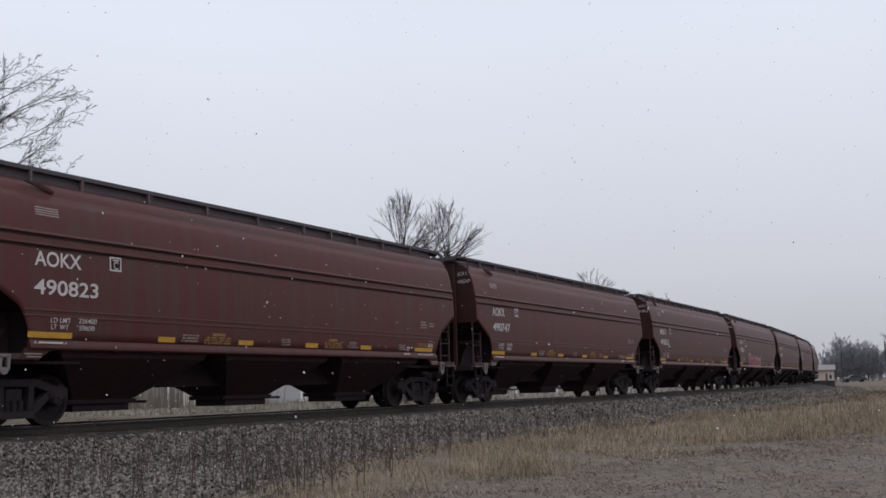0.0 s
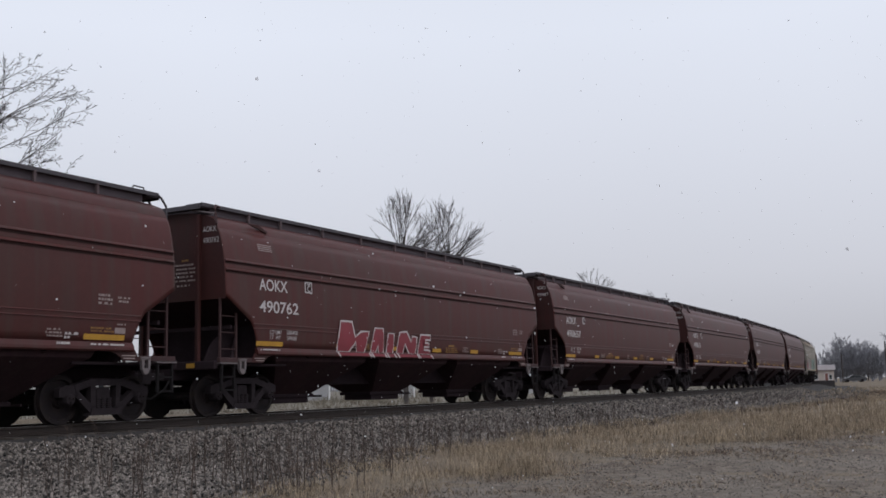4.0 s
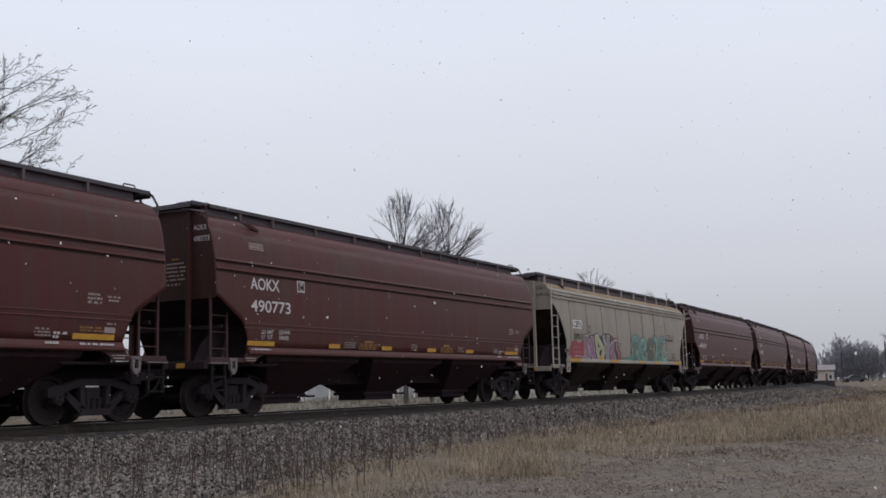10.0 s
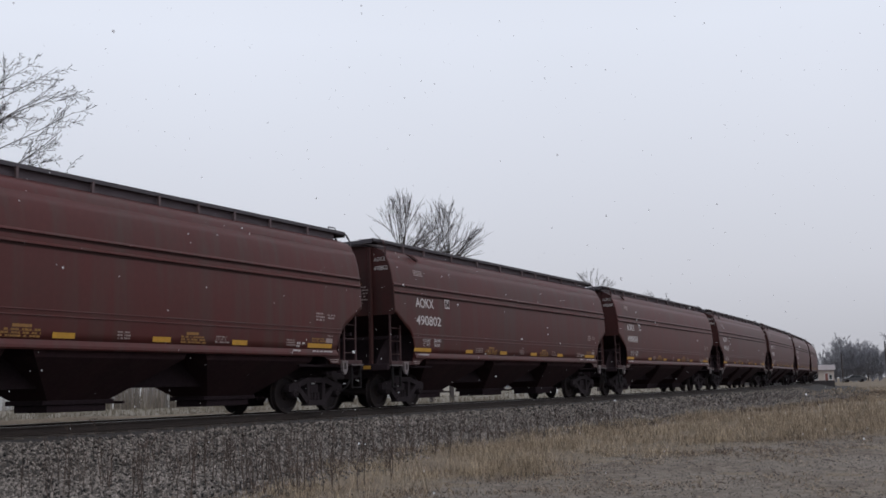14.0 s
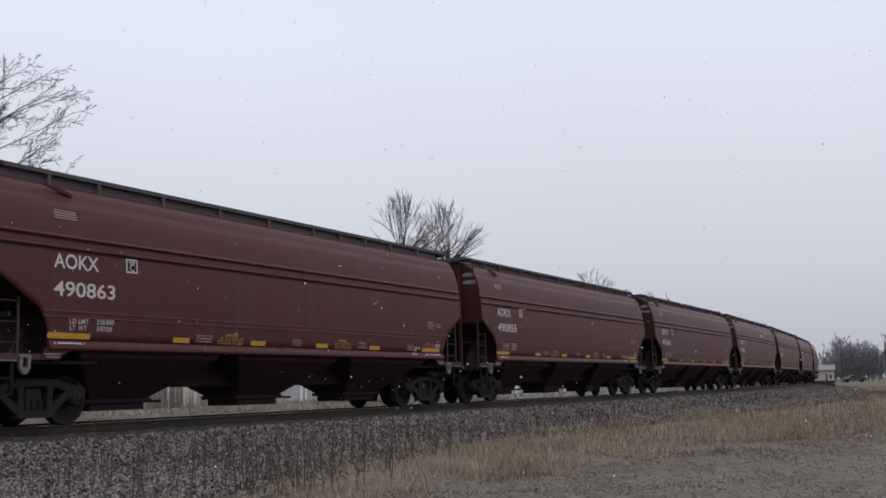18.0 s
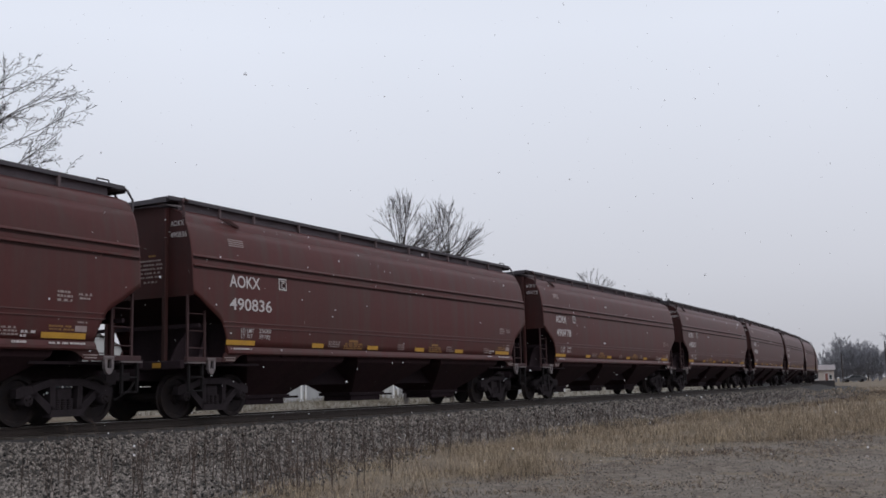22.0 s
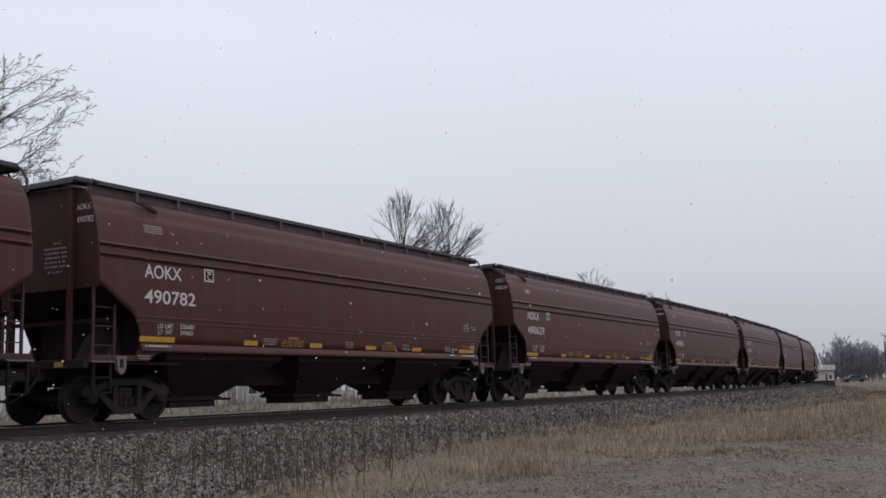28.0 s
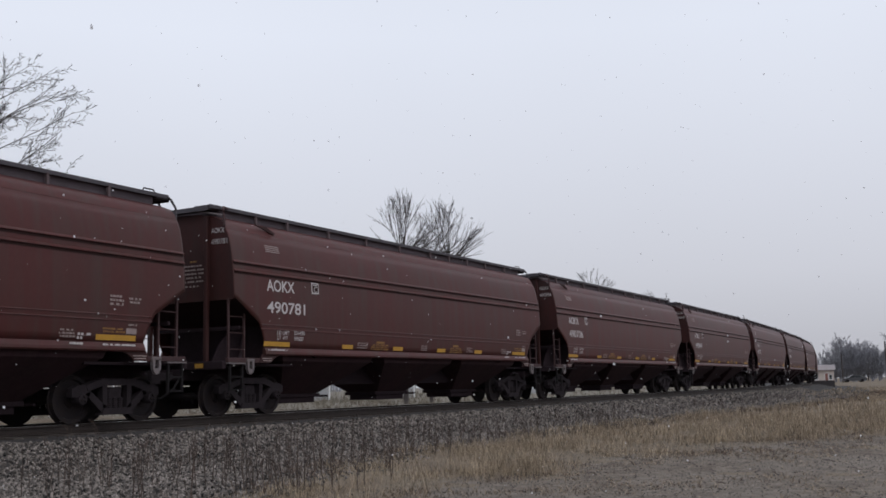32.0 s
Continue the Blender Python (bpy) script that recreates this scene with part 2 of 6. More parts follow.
def travelled(t):
    """Metres that the train has run at t seconds: it gains a little speed."""
    return -11.1122 + 11.94229 * t + 0.0049654 * t * t + 0.00011901 * t ** 3

# ---------------------------------------------------------------- hopper cars
RED_FACE = ((1.45, 1.565), (1.7, 1.60), (1.95, 1.618), (2.3, 1.625), (2.7, 1.622), (3.1, 1.603), (3.4, 1.572), (3.7, 1.525), (3.95, 1.46), (4.12, 1.375))
CREAM_FACE = ((1.45, 1.58), (1.95, 1.60), (2.3, 1.61), (2.7, 1.61), (3.1, 1.60), (3.4, 1.58), (3.7, 1.55), (3.9, 1.53), (4.02, 1.48), (4.12, 1.40))


def face_of(table):
    zs, ws = [a for a, b in table], [b for a, b in table]
    return lambda z: float(np.interp(z, zs, ws))


def smoothstep(a):
    a = min(1.0, max(0.0, a))
    return a * a * (3 - 2 * a)


def add_wheel(bm, y, sgn):
    add_disc_stack(bm, [(y - 0.065 * sgn, 0.10), (y - 0.062 * sgn, 0.36), (y - 0.065 * sgn, 0.40), (y - 0.07 * sgn, 0.485), (y - 0.04 * sgn, 0.487),
                        (y - 0.032 * sgn, 0.462), (y + 0.065 * sgn, 0.455), (y + 0.068 * sgn, 0.385), (y + 0.02 * sgn, 0.36), (y + 0.03 * sgn, 0.16),
                        (y + 0.085 * sgn, 0.14), (y + 0.09 * sgn, 0.09)], "y", 32)


def make_truck(parent, x, name="truck"):
    """A three-piece freight truck: two side frames, bolster, springs, wheelsets and bearings."""
    truck = part(name, box(-0.17, 0.17, -1.02, 1.02, 0.46, 0.68, 0.02), M_STEEL, parent, "dark cast-steel freight truck")
    truck.matrix_basis = pose(x, 0, 0)
    first = None
    for y in (-1.0, 1.0):
        if first is None:
            bm = bmesh.new()
            a, b = -0.075, 0.075
            add_prism(bm, [(-1.12, 0.50), (-1.12, 0.66), (-0.98, 0.72), (-0.72, 0.72), (-0.66, 0.60), (-0.70, 0.50)], "y", a, b)
            add_prism(bm, [(1.12, 0.50), (0.70, 0.50), (0.66, 0.60), (0.72, 0.72), (0.98, 0.72), (1.12, 0.66)], "y", a, b)
            add_prism(bm, [(-0.74, 0.60), (-0.78, 0.72), (-0.40, 0.84), (0.40, 0.84), (0.78, 0.72), (0.74, 0.60), (0.36, 0.71), (-0.36, 0.71)], "y", a - 0.01, b + 0.01)
            add_prism(bm, [(-0.80, 0.56), (-0.66, 0.60), (-0.22, 0.27), (-0.34, 0.16)], "y", a, b)
            add_prism(bm, [(0.80, 0.56), (0.34, 0.16), (0.22, 0.27), (0.66, 0.60)], "y", a, b)
            add_prism(bm, [(-0.40, 0.15), (-0.36, 0.28), (0.36, 0.28), (0.40, 0.15)], "y", a - 0.03, b + 0.03)
            add_prism(bm, [(-0.36, 0.27), (-0.38, 0.74), (-0.26, 0.74), (-0.25, 0.27)], "y", a, b)
            add_prism(bm, [(0.36, 0.27), (0.25, 0.27), (0.26, 0.74), (0.38, 0.74)], "y", a, b)
            first = part("side_frame", bm, M_STEEL, truck)
            first.location = (0, y, 0)
        else:
            again("side_frame", first, truck, pose(0, y, 0))
    spring = None
    for y in (-1.0, 1.0):
        for dx in (-0.14, 0.0, 0.14):
            if spring is None:
                bm = bmesh.new()
                add_disc_stack(bm, [(0.28 + 0.02 * i, 0.062 if i % 2 else 0.05) for i in range(11)], "z", 10)
                spring = part("coil_spring", bm, M_STEEL, truck)
                spring.location = (dx, y, 0)
            else:
                again("coil_spring", spring, truck, pose(dx, y, 0))
    ws = None
    for dx in (-0.89, 0.89):
        if ws is None:
            bm = bmesh.new()
            add_wheel(bm, -0.755, -1)
            add_wheel(bm, 0.755, 1)
            add_disc_stack(bm, [(-1.05, 0.07), (-0.8, 0.085), (0.8, 0.085), (1.05, 0.07)], "y", 12)
            # three cap screws on each end turn with the axle
            for y in (-1.16, 1.13):
                for k in range(3):
                    a = 2 * math.pi * k / 3
                    c, s = 0.05 * math.cos(a), 0.05 * math.sin(a)
                    add_box(bm, c - 0.016, c + 0.016, y, y + 0.03, s - 0.016, s + 0.016)
            ws = part("wheelset", bm, M_WHEEL, truck, "worn steel wheelset")
            ws.location = (dx, 0, 0.455)
        else:
            again("wheelset", ws, truck, pose(dx, 0, 0.455), "worn steel wheelset")
    cap = None
    for dx in (-0.89, 0.89):
        for y in (-1.0, 1.0):
            if cap is None:
                bm = bmesh.new()
                add_disc_stack(bm, [(-0.125, 0.085), (-0.12, 0.10), (-0.05, 0.115), (0.05, 0.115), (0.12, 0.10), (0.125, 0.085)], "y", 16)
                cap = part("bearing", bm, M_STEEL, truck)
                cap.location = (dx, y, 0.455)
            else:
                again("bearing", cap, truck, pose(dx, y, 0.455))
    return truck


def make_ladder(parent, x, y, z0, z_out, z_in, width, rungs, gap, material, keep, out):
    """A ladder with a tall stile on the car's corner, a shorter one further in, and its rungs; keep holds the shared meshes."""
    lad = empty("ladder")
    lad.parent = parent
    lad.location = (x, y, 0)
    if not keep:
        for key, nm, bm in (("tall", "stile", box(-0.024, 0.024, -0.022, 0.022, z0, z_out)), ("short", "stile", box(-0.022, 0.022, -0.02, 0.02, z0, z_in)),
                            ("rung", "rung", tube([(-width / 2, 0, 0), (width / 2, 0, 0)], 0.014, 6))):
            keep[key] = link(nm, bm, material)
        fresh = True
    else:
        fresh = False

    def put(key, m):
        ob = keep[key]
        if fresh and ob.parent is None:
            ob.parent, ob.matrix_basis = lad, m
        else:
            again(key if key == "rung" else "stile", ob, lad, m)

    put("tall", pose(out * width / 2, 0, 0))
    put("short", pose(-out * width / 2, 0, 0))
    for i in range(rungs):
        put("rung", pose(0, 0, z0 + 0.30 + i * gap))
    return lad


def cut_red(u):
    """Lower edge of the side sheet, u metres in from the end."""
    return float(np.interp(u, (0, 0.1, 0.5, 0.84, 0.95, 1.04, 1.10, 1.12), (2.60, 2.55, 2.29, 2.08, 1.93, 1.73, 1.55, 1.47)))


def cut_cream(u):
    if u < 0.10:
        return 3.45
    if u < 1.20:
        a = (u - 0.10) / 1.10
        return 3.45 - 1.30 * a + 0.18 * math.sin(math.pi * a)
    if u < 1.24:
        return 2.15 - 0.65 * (u - 1.20) / 0.04
    return 1.47


def make_car(red=True):
    """A covered hopper car on two trucks; its origin lies between the rails at mid-length."""
    HL = 8.225 if red else 8.85
    face = face_of(RED_FACE if red else CREAM_FACE)
    cut = cut_red if red else cut_cream
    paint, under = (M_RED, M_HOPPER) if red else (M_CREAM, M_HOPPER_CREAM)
    lad_m = M_LADDER if red else M_LADDER_CREAM
    car = empty("covered_hopper_car")
    zt = 4.12
    # curved side sheets, cut away at both ends
    us = [0, 0.05, 0.1, 0.2, 0.35, 0.5, 0.65, 0.78, 0.84, 0.9, 0.95, 1.0, 1.04, 1.07, 1.10, 1.12, 1.5] if red else [0, 0.05, 0.1, 0.2, 0.3, 0.4, 0.5, 0.6, 0.7, 0.8, 0.9, 1.0, 1.1, 1.2, 1.24, 1.5]
    xs = [-HL + u for u in us] + [-HL + 1.5 + (2 * HL - 3.0) * i / 14 for i in range(1, 14)] + [HL - u for u in us[::-1]]
    bm = bmesh.new()
    grid = []
    for x in xs:
        lo = cut(min(HL + x, HL - x))
        col = []
        for j in range(15):
            z = lo + (zt - lo) * j / 14
            dent = 0.006 * noise.noise((x * 0.8, z * 1.1, 3.3 if red else 9.1))
            col.append(bm.verts.new((x, -(face(z) + dent), z)))
        grid.append(col)
    for a, b in zip(grid, grid[1:]):
        for j in range(14):
            bm.faces.new((a[j], b[j], b[j + 1], a[j + 1]))
    bmesh.ops.recalc_face_normals(bm, faces=bm.faces[:])
    bm.normal_update()
    bmesh.ops.solidify(bm, geom=bm.faces[:], thickness=0.015)
    side = part("side_sheet", bm, paint, car, smooth=True)
    far = again("side_sheet", side, car, pose(0, 0, 0, 0, 0, 180))
    # roof with a low crown, rounded down at the eaves
    bm = bmesh.new()
    prof = [(face(zt), zt), (face(zt) - 0.07, zt + 0.09), (face(zt) - 0.2, zt + 0.17), (0.85, zt + 0.28), (0.45, zt + 0.34), (0.0, zt + 0.36)]
    if red:
        prof = [(face(zt), zt), (face(zt) - 0.045, zt + 0.11), (face(zt) - 0.15, zt + 0.22), (0.93, zt + 0.335), (0.5, zt + 0.40), (0.0, zt + 0.42)]
    full = [(-y, z) for y, z in prof] + [(y, z) for y, z in prof[-2::-1]]
    cols = []
    for x in [-HL + 0.02, -HL + 0.2, -HL + 0.5] + [-HL + 0.5 + (2 * HL - 1) * i / 10 for i in range(1, 10)] + [HL - 0.5, HL - 0.2, HL - 0.02]:
        cols.append([bm.verts.new((x, y, z)) for y, z in full])
    for a, b in zip(cols, cols[1:]):
        for j in range(len(full) - 1):
            bm.faces.new((a[j], b[j], b[j + 1], a[j + 1]))
    bmesh.ops.recalc_face_normals(bm, faces=bm.faces[:])
    part("roof_sheet", bm, paint if red else M_RUST, car, "" if red else "rust-streaked roof sheet", smooth=True)
    # beads and weld seams along the sides
    if red:
        for zc, h, d in ((3.385, 0.07, 0.042), (3.185, 0.07, 0.042), (2.03, 0.035, 0.014), (1.93, 0.035, 0.014)):
            lo = -HL + 0.02 if zc > 2.6 else -HL + 0.93
            y = face(zc)
            bm = prism([(-y + 0.01, zc - h * 0.28), (-y - d, zc - h * 0.22), (-y - d, zc - h * 0.05), (-y + 0.004, zc + h * 0.6)], "x", lo, -lo)
            rib = part("side_bead", bm, paint, car)
            again("side_bead", rib, car, pose(0, 0, 0, 0, 0, 180))
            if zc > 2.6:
                # a darker maroon strip just below each upper bead
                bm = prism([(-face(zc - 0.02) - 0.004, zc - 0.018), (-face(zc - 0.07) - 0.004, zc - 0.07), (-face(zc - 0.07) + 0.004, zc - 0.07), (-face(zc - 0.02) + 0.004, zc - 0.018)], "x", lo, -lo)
                g = part("grime_line", bm, M_RED_DEEP, car, "dark maroon line under the bead")
                again("grime_line", g, car, pose(0, 0, 0, 0, 0, 180), "dark maroon line under the bead")
    else:
        for zc, h, d in ((4.0, 0.05, 0.04), (3.88, 0.07, 0.05), (3.74, 0.07, 0.045)):
            y = face(zc)
            bm = prism([(-y + 0.012, zc - h / 2), (-y - d, zc - h * 0.4), (-y - d, zc + h / 5), (-y + 0.012, zc + h / 2)], "x", -HL + 0.05, HL - 0.05)
            rib = part("side_bead", bm, paint, car)
            again("side_bead", rib, car, pose(0, 0, 0, 0, 0, 180))
        seam = None
        for i in range(8):
            x = -HL + 1.66 + i * 1.77
            if seam is None:
                bm = bmesh.new()
                zz = [1.5 + 2.2 * k / 8 for k in range(9)]
                for za, zb in zip(zz, zz[1:]):
                    ya, yb = -face(za), -face(zb)
                    for x0, x1, o0, o1 in ((-0.03, 0.0, -0.006, 0.012), (0.0, 0.03, 0.012, -0.006)):
                        vs = [bm.verts.new(q) for q in ((x0, ya - o0, za), (x1, ya - o1, za), (x1, yb - o1, zb), (x0, yb - o0, zb))]
                        bm.faces.new(vs)
                seam = part("panel_seam", bm, M_SEAM, car, "dirty vertical weld seam")
                seam.location = (x, 0, 0)
            else:
                again("panel_seam", seam, car, pose(x, 0, 0), "dirty vertical weld seam")
    # side sill: an angle whose upper leg leans out
    s0 = -HL + (1.10 if red else 1.24)
    y = face(1.5)
    bm = prism([(-y + 0.05, 1.34), (-y - 0.03, 1.34), (-y - 0.055, 1.37), (-y - 0.05, 1.42), (-y - 0.005, 1.51), (-y + 0.05, 1.51)], "x", s0, -s0)
    sill = part("side_sill", bm, paint, car)
    again("side_sill", sill, car, pose(0, 0, 0, 0, 0, 180))
    # end sheets and slope sheets
    end_z = 2.50 if red else 3.25
    wt_ = [(-face(z) + 0.03, z) for z in np.linspace(end_z + 0.05, zt, 8)]
    ring = wt_ + [(yy, zz) for yy, zz in full[1:-1]] + [(-a, b) for a, b in wt_[::-1]]
    bm = prism(ring, "x", -HL + 0.03, -HL + 0.07)
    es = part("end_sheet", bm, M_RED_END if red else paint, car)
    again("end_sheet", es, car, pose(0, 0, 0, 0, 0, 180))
    y = 1.54
    bm = bmesh.new()
    add_prism(bm, [(-HL + 0.05, end_z + 0.07), (-HL + 0.10, end_z + 0.07), (-HL + 3.2, 1.30), (-HL + 3.1, 1.30)], "y", -y, y)
    # on maroon cars the dark hopper colour stands in for shade behind the ladders
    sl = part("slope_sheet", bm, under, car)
    again("slope_sheet", sl, car, pose(0, 0, 0, 0, 0, 180))
    # shear plate over the trucks, centre stub, end sill and coupler
    stub = None
    keep, plats = {}, None
    for sgn in (-1, 1):
        turn = pose(0, 0, 0) if sgn < 0 else pose(0, 0, 0, 0, 0, 180)
        if stub is None:
            bm = bmesh.new()
            add_box(bm, -HL - 0.25, -HL + 3.4, -0.33, 0.33, 0.80, 1.12, 0.02)
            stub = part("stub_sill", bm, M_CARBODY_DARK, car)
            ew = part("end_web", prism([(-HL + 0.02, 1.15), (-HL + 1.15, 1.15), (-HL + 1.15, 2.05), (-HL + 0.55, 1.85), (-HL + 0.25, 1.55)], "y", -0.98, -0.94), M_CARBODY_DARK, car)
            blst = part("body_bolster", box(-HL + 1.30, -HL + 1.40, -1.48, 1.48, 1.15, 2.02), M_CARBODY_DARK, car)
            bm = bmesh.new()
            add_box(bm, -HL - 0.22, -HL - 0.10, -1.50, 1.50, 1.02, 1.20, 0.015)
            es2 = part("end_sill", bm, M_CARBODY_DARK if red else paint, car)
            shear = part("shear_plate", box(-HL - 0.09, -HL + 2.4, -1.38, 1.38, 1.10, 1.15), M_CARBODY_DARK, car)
            glint = part("end_reflector", box(-HL - 0.232, -HL - 0.222, -0.95, -0.72, 1.06, 1.16), M_YELLOW, car, "yellow end reflector")
            bm = bmesh.new()
            add_box(bm, -HL - 0.72, -HL - 0.2, -0.10, 0.10, 0.80, 0.98, 0.02)
            add_prism(bm, [(-HL - 1.02, -0.05), (-HL - 0.95, -0.17), (-HL - 0.70, -0.17), (-HL - 0.66, 0.13), (-HL - 0.80, 0.16), (-HL - 0.86, 0.02)], "z", 0.74, 1.03)
            cp = part("coupler", bm, M_STEEL, car, "rusty steel knuckle coupler")
            bm = bmesh.new()
            add_tube(bm, [(-HL - 0.3, -0.35, 0.86), (-HL - 0.5, -0.36, 0.62), (-HL - 0.72, -0.2, 0.42), (-HL - 0.88, -0.05, 0.46)], 0.028, 6)
            hs = part("air_hose", bm, M_BLACK, car, "black rubber air hose")
            bm = bmesh.new()
            # a U-shaped lug
            for xx in (-HL + 0.53, -HL + 0.69):
                add_prism(bm, [(xx - 0.035, 1.22), (xx + 0.035, 1.22), (xx + 0.025, 1.0), (xx - 0.025, 1.0)], "y", -1.60, -1.53)
            add_prism(bm, [(-HL + 0.50, 1.03), (-HL + 0.72, 1.03), (-HL + 0.67, 0.93), (-HL + 0.61, 0.905), (-HL + 0.55, 0.93)], "y", -1.595, -1.535)
            add_box(bm, -HL + 0.48, -HL + 0.74, -1.60, -1.52, 1.19, 1.25, 0.01)
            pad = part("jacking_pad", bm, M_GALV, car, "pale worn jacking pad")
            bm = bmesh.new()
            add_box(bm, -HL - 0.10, -HL + 1.02, -1.56, -1.47, 1.165, 1.27, 0.008)
            step = part("platform_edge", bm, M_LADDER if red else paint, car, "dusty platform edge")
            lip = part("edge_lip", box(-HL - 0.11, -HL + 0.45, -1.585, -1.45, 1.135, 1.162), M_GALV if red else paint, car, "worn pale lip of the platform")
            bm = bmesh.new()
            for xx in (-HL - 0.02, -HL + 0.38):
                add_box(bm, xx - 0.02, xx + 0.02, -1.56, -1.50, 0.55, 1.14)
            for zz in (0.56, 0.84):
                add_box(bm, -HL - 0.02, -HL + 0.38, -1.56, -1.48, zz, zz + 0.03)
            stir = part("sill_step", bm, M_BLACK, car)
            bm = bmesh.new()
            add_box(bm, -HL - 0.06, -HL + 0.04, -0.89, -0.79, 1.16, 4.46 if red else 4.36, 0.012)
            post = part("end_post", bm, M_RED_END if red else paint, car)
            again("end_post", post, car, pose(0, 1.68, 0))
            bm = bmesh.new()
            add_box(bm, -HL + 0.30, -HL + 0.36, -1.50, 1.50, 1.9, 1.98)
            add_tube(bm, [(-HL + 0.33, -1.5, 1.2), (-HL + 1.2, -0.9, 1.9)], 0.04)
            br = part("end_brace", bm, M_CARBODY_DARK, car)
            shared = (stub, ew, blst, es2, shear, glint, cp, hs, pad, step, lip, stir, post, br)
        else:
            for o in shared:
                again(o.name.split(".")[0], o, car, turn, o.get("label", ""))
            again("jacking_pad", pad, car, pose(2 * HL - 1.36, 0, 0), "pale worn jacking pad")
            again("edge_lip", lip, car, pose(2 * HL - 0.34, 0, 0), "worn pale lip of the platform")
            again("platform_edge", step, car, pose(2 * HL - 0.92, 0, 0), "dusty platform edge")
            again("end_post", post, car, pose(0, -1.68, 0) @ turn)
            again("sill_step", stir, car, pose(2 * HL - 0.36, 0, 0))
    # webs that carry the side sill down to the shear plate over each truck
    if not red:
        for sx in (-1, 1):
            edge = [(1.20, 1.60), (1.13, 1.17), (1.13, 0.98), (1.46, 0.98), (1.50, 1.24), (1.58, 1.34), (1.58, 1.60)]
            web = part("bolster_web", prism([(sx * (HL - u), z) for u, z in (edge if sx < 0 else edge[::-1])], "y", -1.615, -1.585), paint, car, "dirty cream leg of the side sill")
            again("bolster_web", web, car, pose(0, 0, 0, 0, 0, 180), "dirty cream leg of the side sill")
            x0 = sx * (HL - 1.30)
            bm = bmesh.new()
            add_disc_stack(bm, [(-1.619, 0.055), (-1.612, 0.055)], "y", 14)
            part("hole", bm, M_BLACK, car, "dark oval hole").matrix_basis = Matrix.Translation((x0, 0, 1.12)) @ Matrix.Diagonal((0.8, 1, 1.5, 1))
    else:
        for sx in (-1, 1):
            edge = [(1.03, 1.37), (0.93, 1.17), (1.34, 1.17), (1.42, 1.24), (1.52, 1.30), (1.68, 1.345), (1.68, 1.37)]
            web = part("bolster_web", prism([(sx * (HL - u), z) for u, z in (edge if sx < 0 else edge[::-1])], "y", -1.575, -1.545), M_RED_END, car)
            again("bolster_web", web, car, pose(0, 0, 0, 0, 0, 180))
            x0 = sx * (HL - 1.20)
            part("stencil_bar", box(x0 - 0.18, x0 + 0.18, -1.580, -1.574, 1.255, 1.275), M_FAINT, car)
            part("stencil_bar", box(x0 - 0.14, x0 + 0.16, -1.580, -1.574, 1.205, 1.225), M_FAINT, car)
    # ladders at the four corners
    for sx in (-1, 1):
        for sy in (-1, 1):
            if red:
                make_ladder(car, sx * (HL - 0.30), sy * 1.43, 1.16, 2.58, 2.26, 0.52, 4, 0.36, lad_m, keep, sx)
            else:
                make_ladder(car, sx * (HL - 0.22), sy * 1.56, 1.16, 4.22, 3.22, 0.56, 6, 0.40, lad_m, keep, sx)
    # roof walks on brackets, a trough hatch with its covers, handholds
    bm = bmesh.new()
    add_box(bm, -HL - 0.12, HL + 0.12, -1.02, -0.56, 4.655, 4.69)
    add_box(bm, -HL - 0.12, HL + 0.12, -1.03, -1.00, 4.62, 4.70)
    walkb = part("running_board", bm, M_ROOFWALK, car, "dark grating roof walk")
    again("running_board", walkb, car, pose(0, 0, 0, 0, 0, 180), "dark grating roof walk")
    bm = bmesh.new()
    add_box(bm, -0.025, 0.025, -1.05, -0.99, 4.30, 4.64)
    add_box(bm, -0.02, 0.02, -1.0, -0.6, 4.61, 4.65)
    brk = None
    stands = (1.47, 2.66, 4.40, 6.17, 7.92, 9.71, 10.9, 12.1, 13.4, 14.9) if red else [0.65 + 1.76 * i for i in range(10)]
    for u in stands:
        x = -HL + u
        for ang in (0, 180):
            m = pose(x, 0, 0, 0, 0, ang)
            if brk is None:
                brk = part("bracket", bm, M_BRACKET if red else M_LADDER_CREAM, car)
                brk.matrix_basis = m
            else:
                again("bracket", brk, car, m)
    part("hatch_coaming", box(-HL + 0.25, HL - 0.25, -0.93, 0.93, 4.36, 4.65), M_COAMING, car)
    bm = bmesh.new()
    add_prism(bm, [(-0.52, 4.66), (-0.52, 4.69), (-0.2, 4.73), (0.2, 4.73), (0.52, 4.69), (0.52, 4.66)], "x", -0.70, 0.70)
    cover = None
    for i in range(10):
        x = -HL + 1.65 + (2 * HL - 3.3) * i / 9
        if cover is None:
            cover = part("hatch_cover", bm, M_ROOFWALK, car)
            cover.location = (x, 0, 0)
        else:
            again("hatch_cover", cover, car, pose(x, 0, 0))
    bm = bmesh.new()
    add_box(bm, -HL - 0.16, -HL + 0.20, -1.0, 1.0, 4.60, 4.64)
    add_box(bm, -HL - 0.17, -HL - 0.14, -1.0, 1.0, 4.56, 4.66)
    cross = part("crossover_board", bm, M_ROOFWALK, car)
    again("crossover_board", cross, car, pose(0, 0, 0, 0, 0, 180))
    gus = None
    for gx in (-HL + 1.0, HL - 1.0):
        for ang in (0, 180):
            if gus is None:
                gus = part("roof_gusset", prism([(0.05, 4.33), (0.40, 4.33), (0.72, 4.22), (0.70, 4.17)], "y", -1.38, -1.34), M_RED_END, car)
                gus.matrix_basis = pose(gx, 0, 0, 0, 0, ang)
            elif (gx < 0) == (ang == 0):
                again("roof_gusset", gus, car, pose(gx, 0, 0, 0, 0, ang))
    bm = bmesh.new()
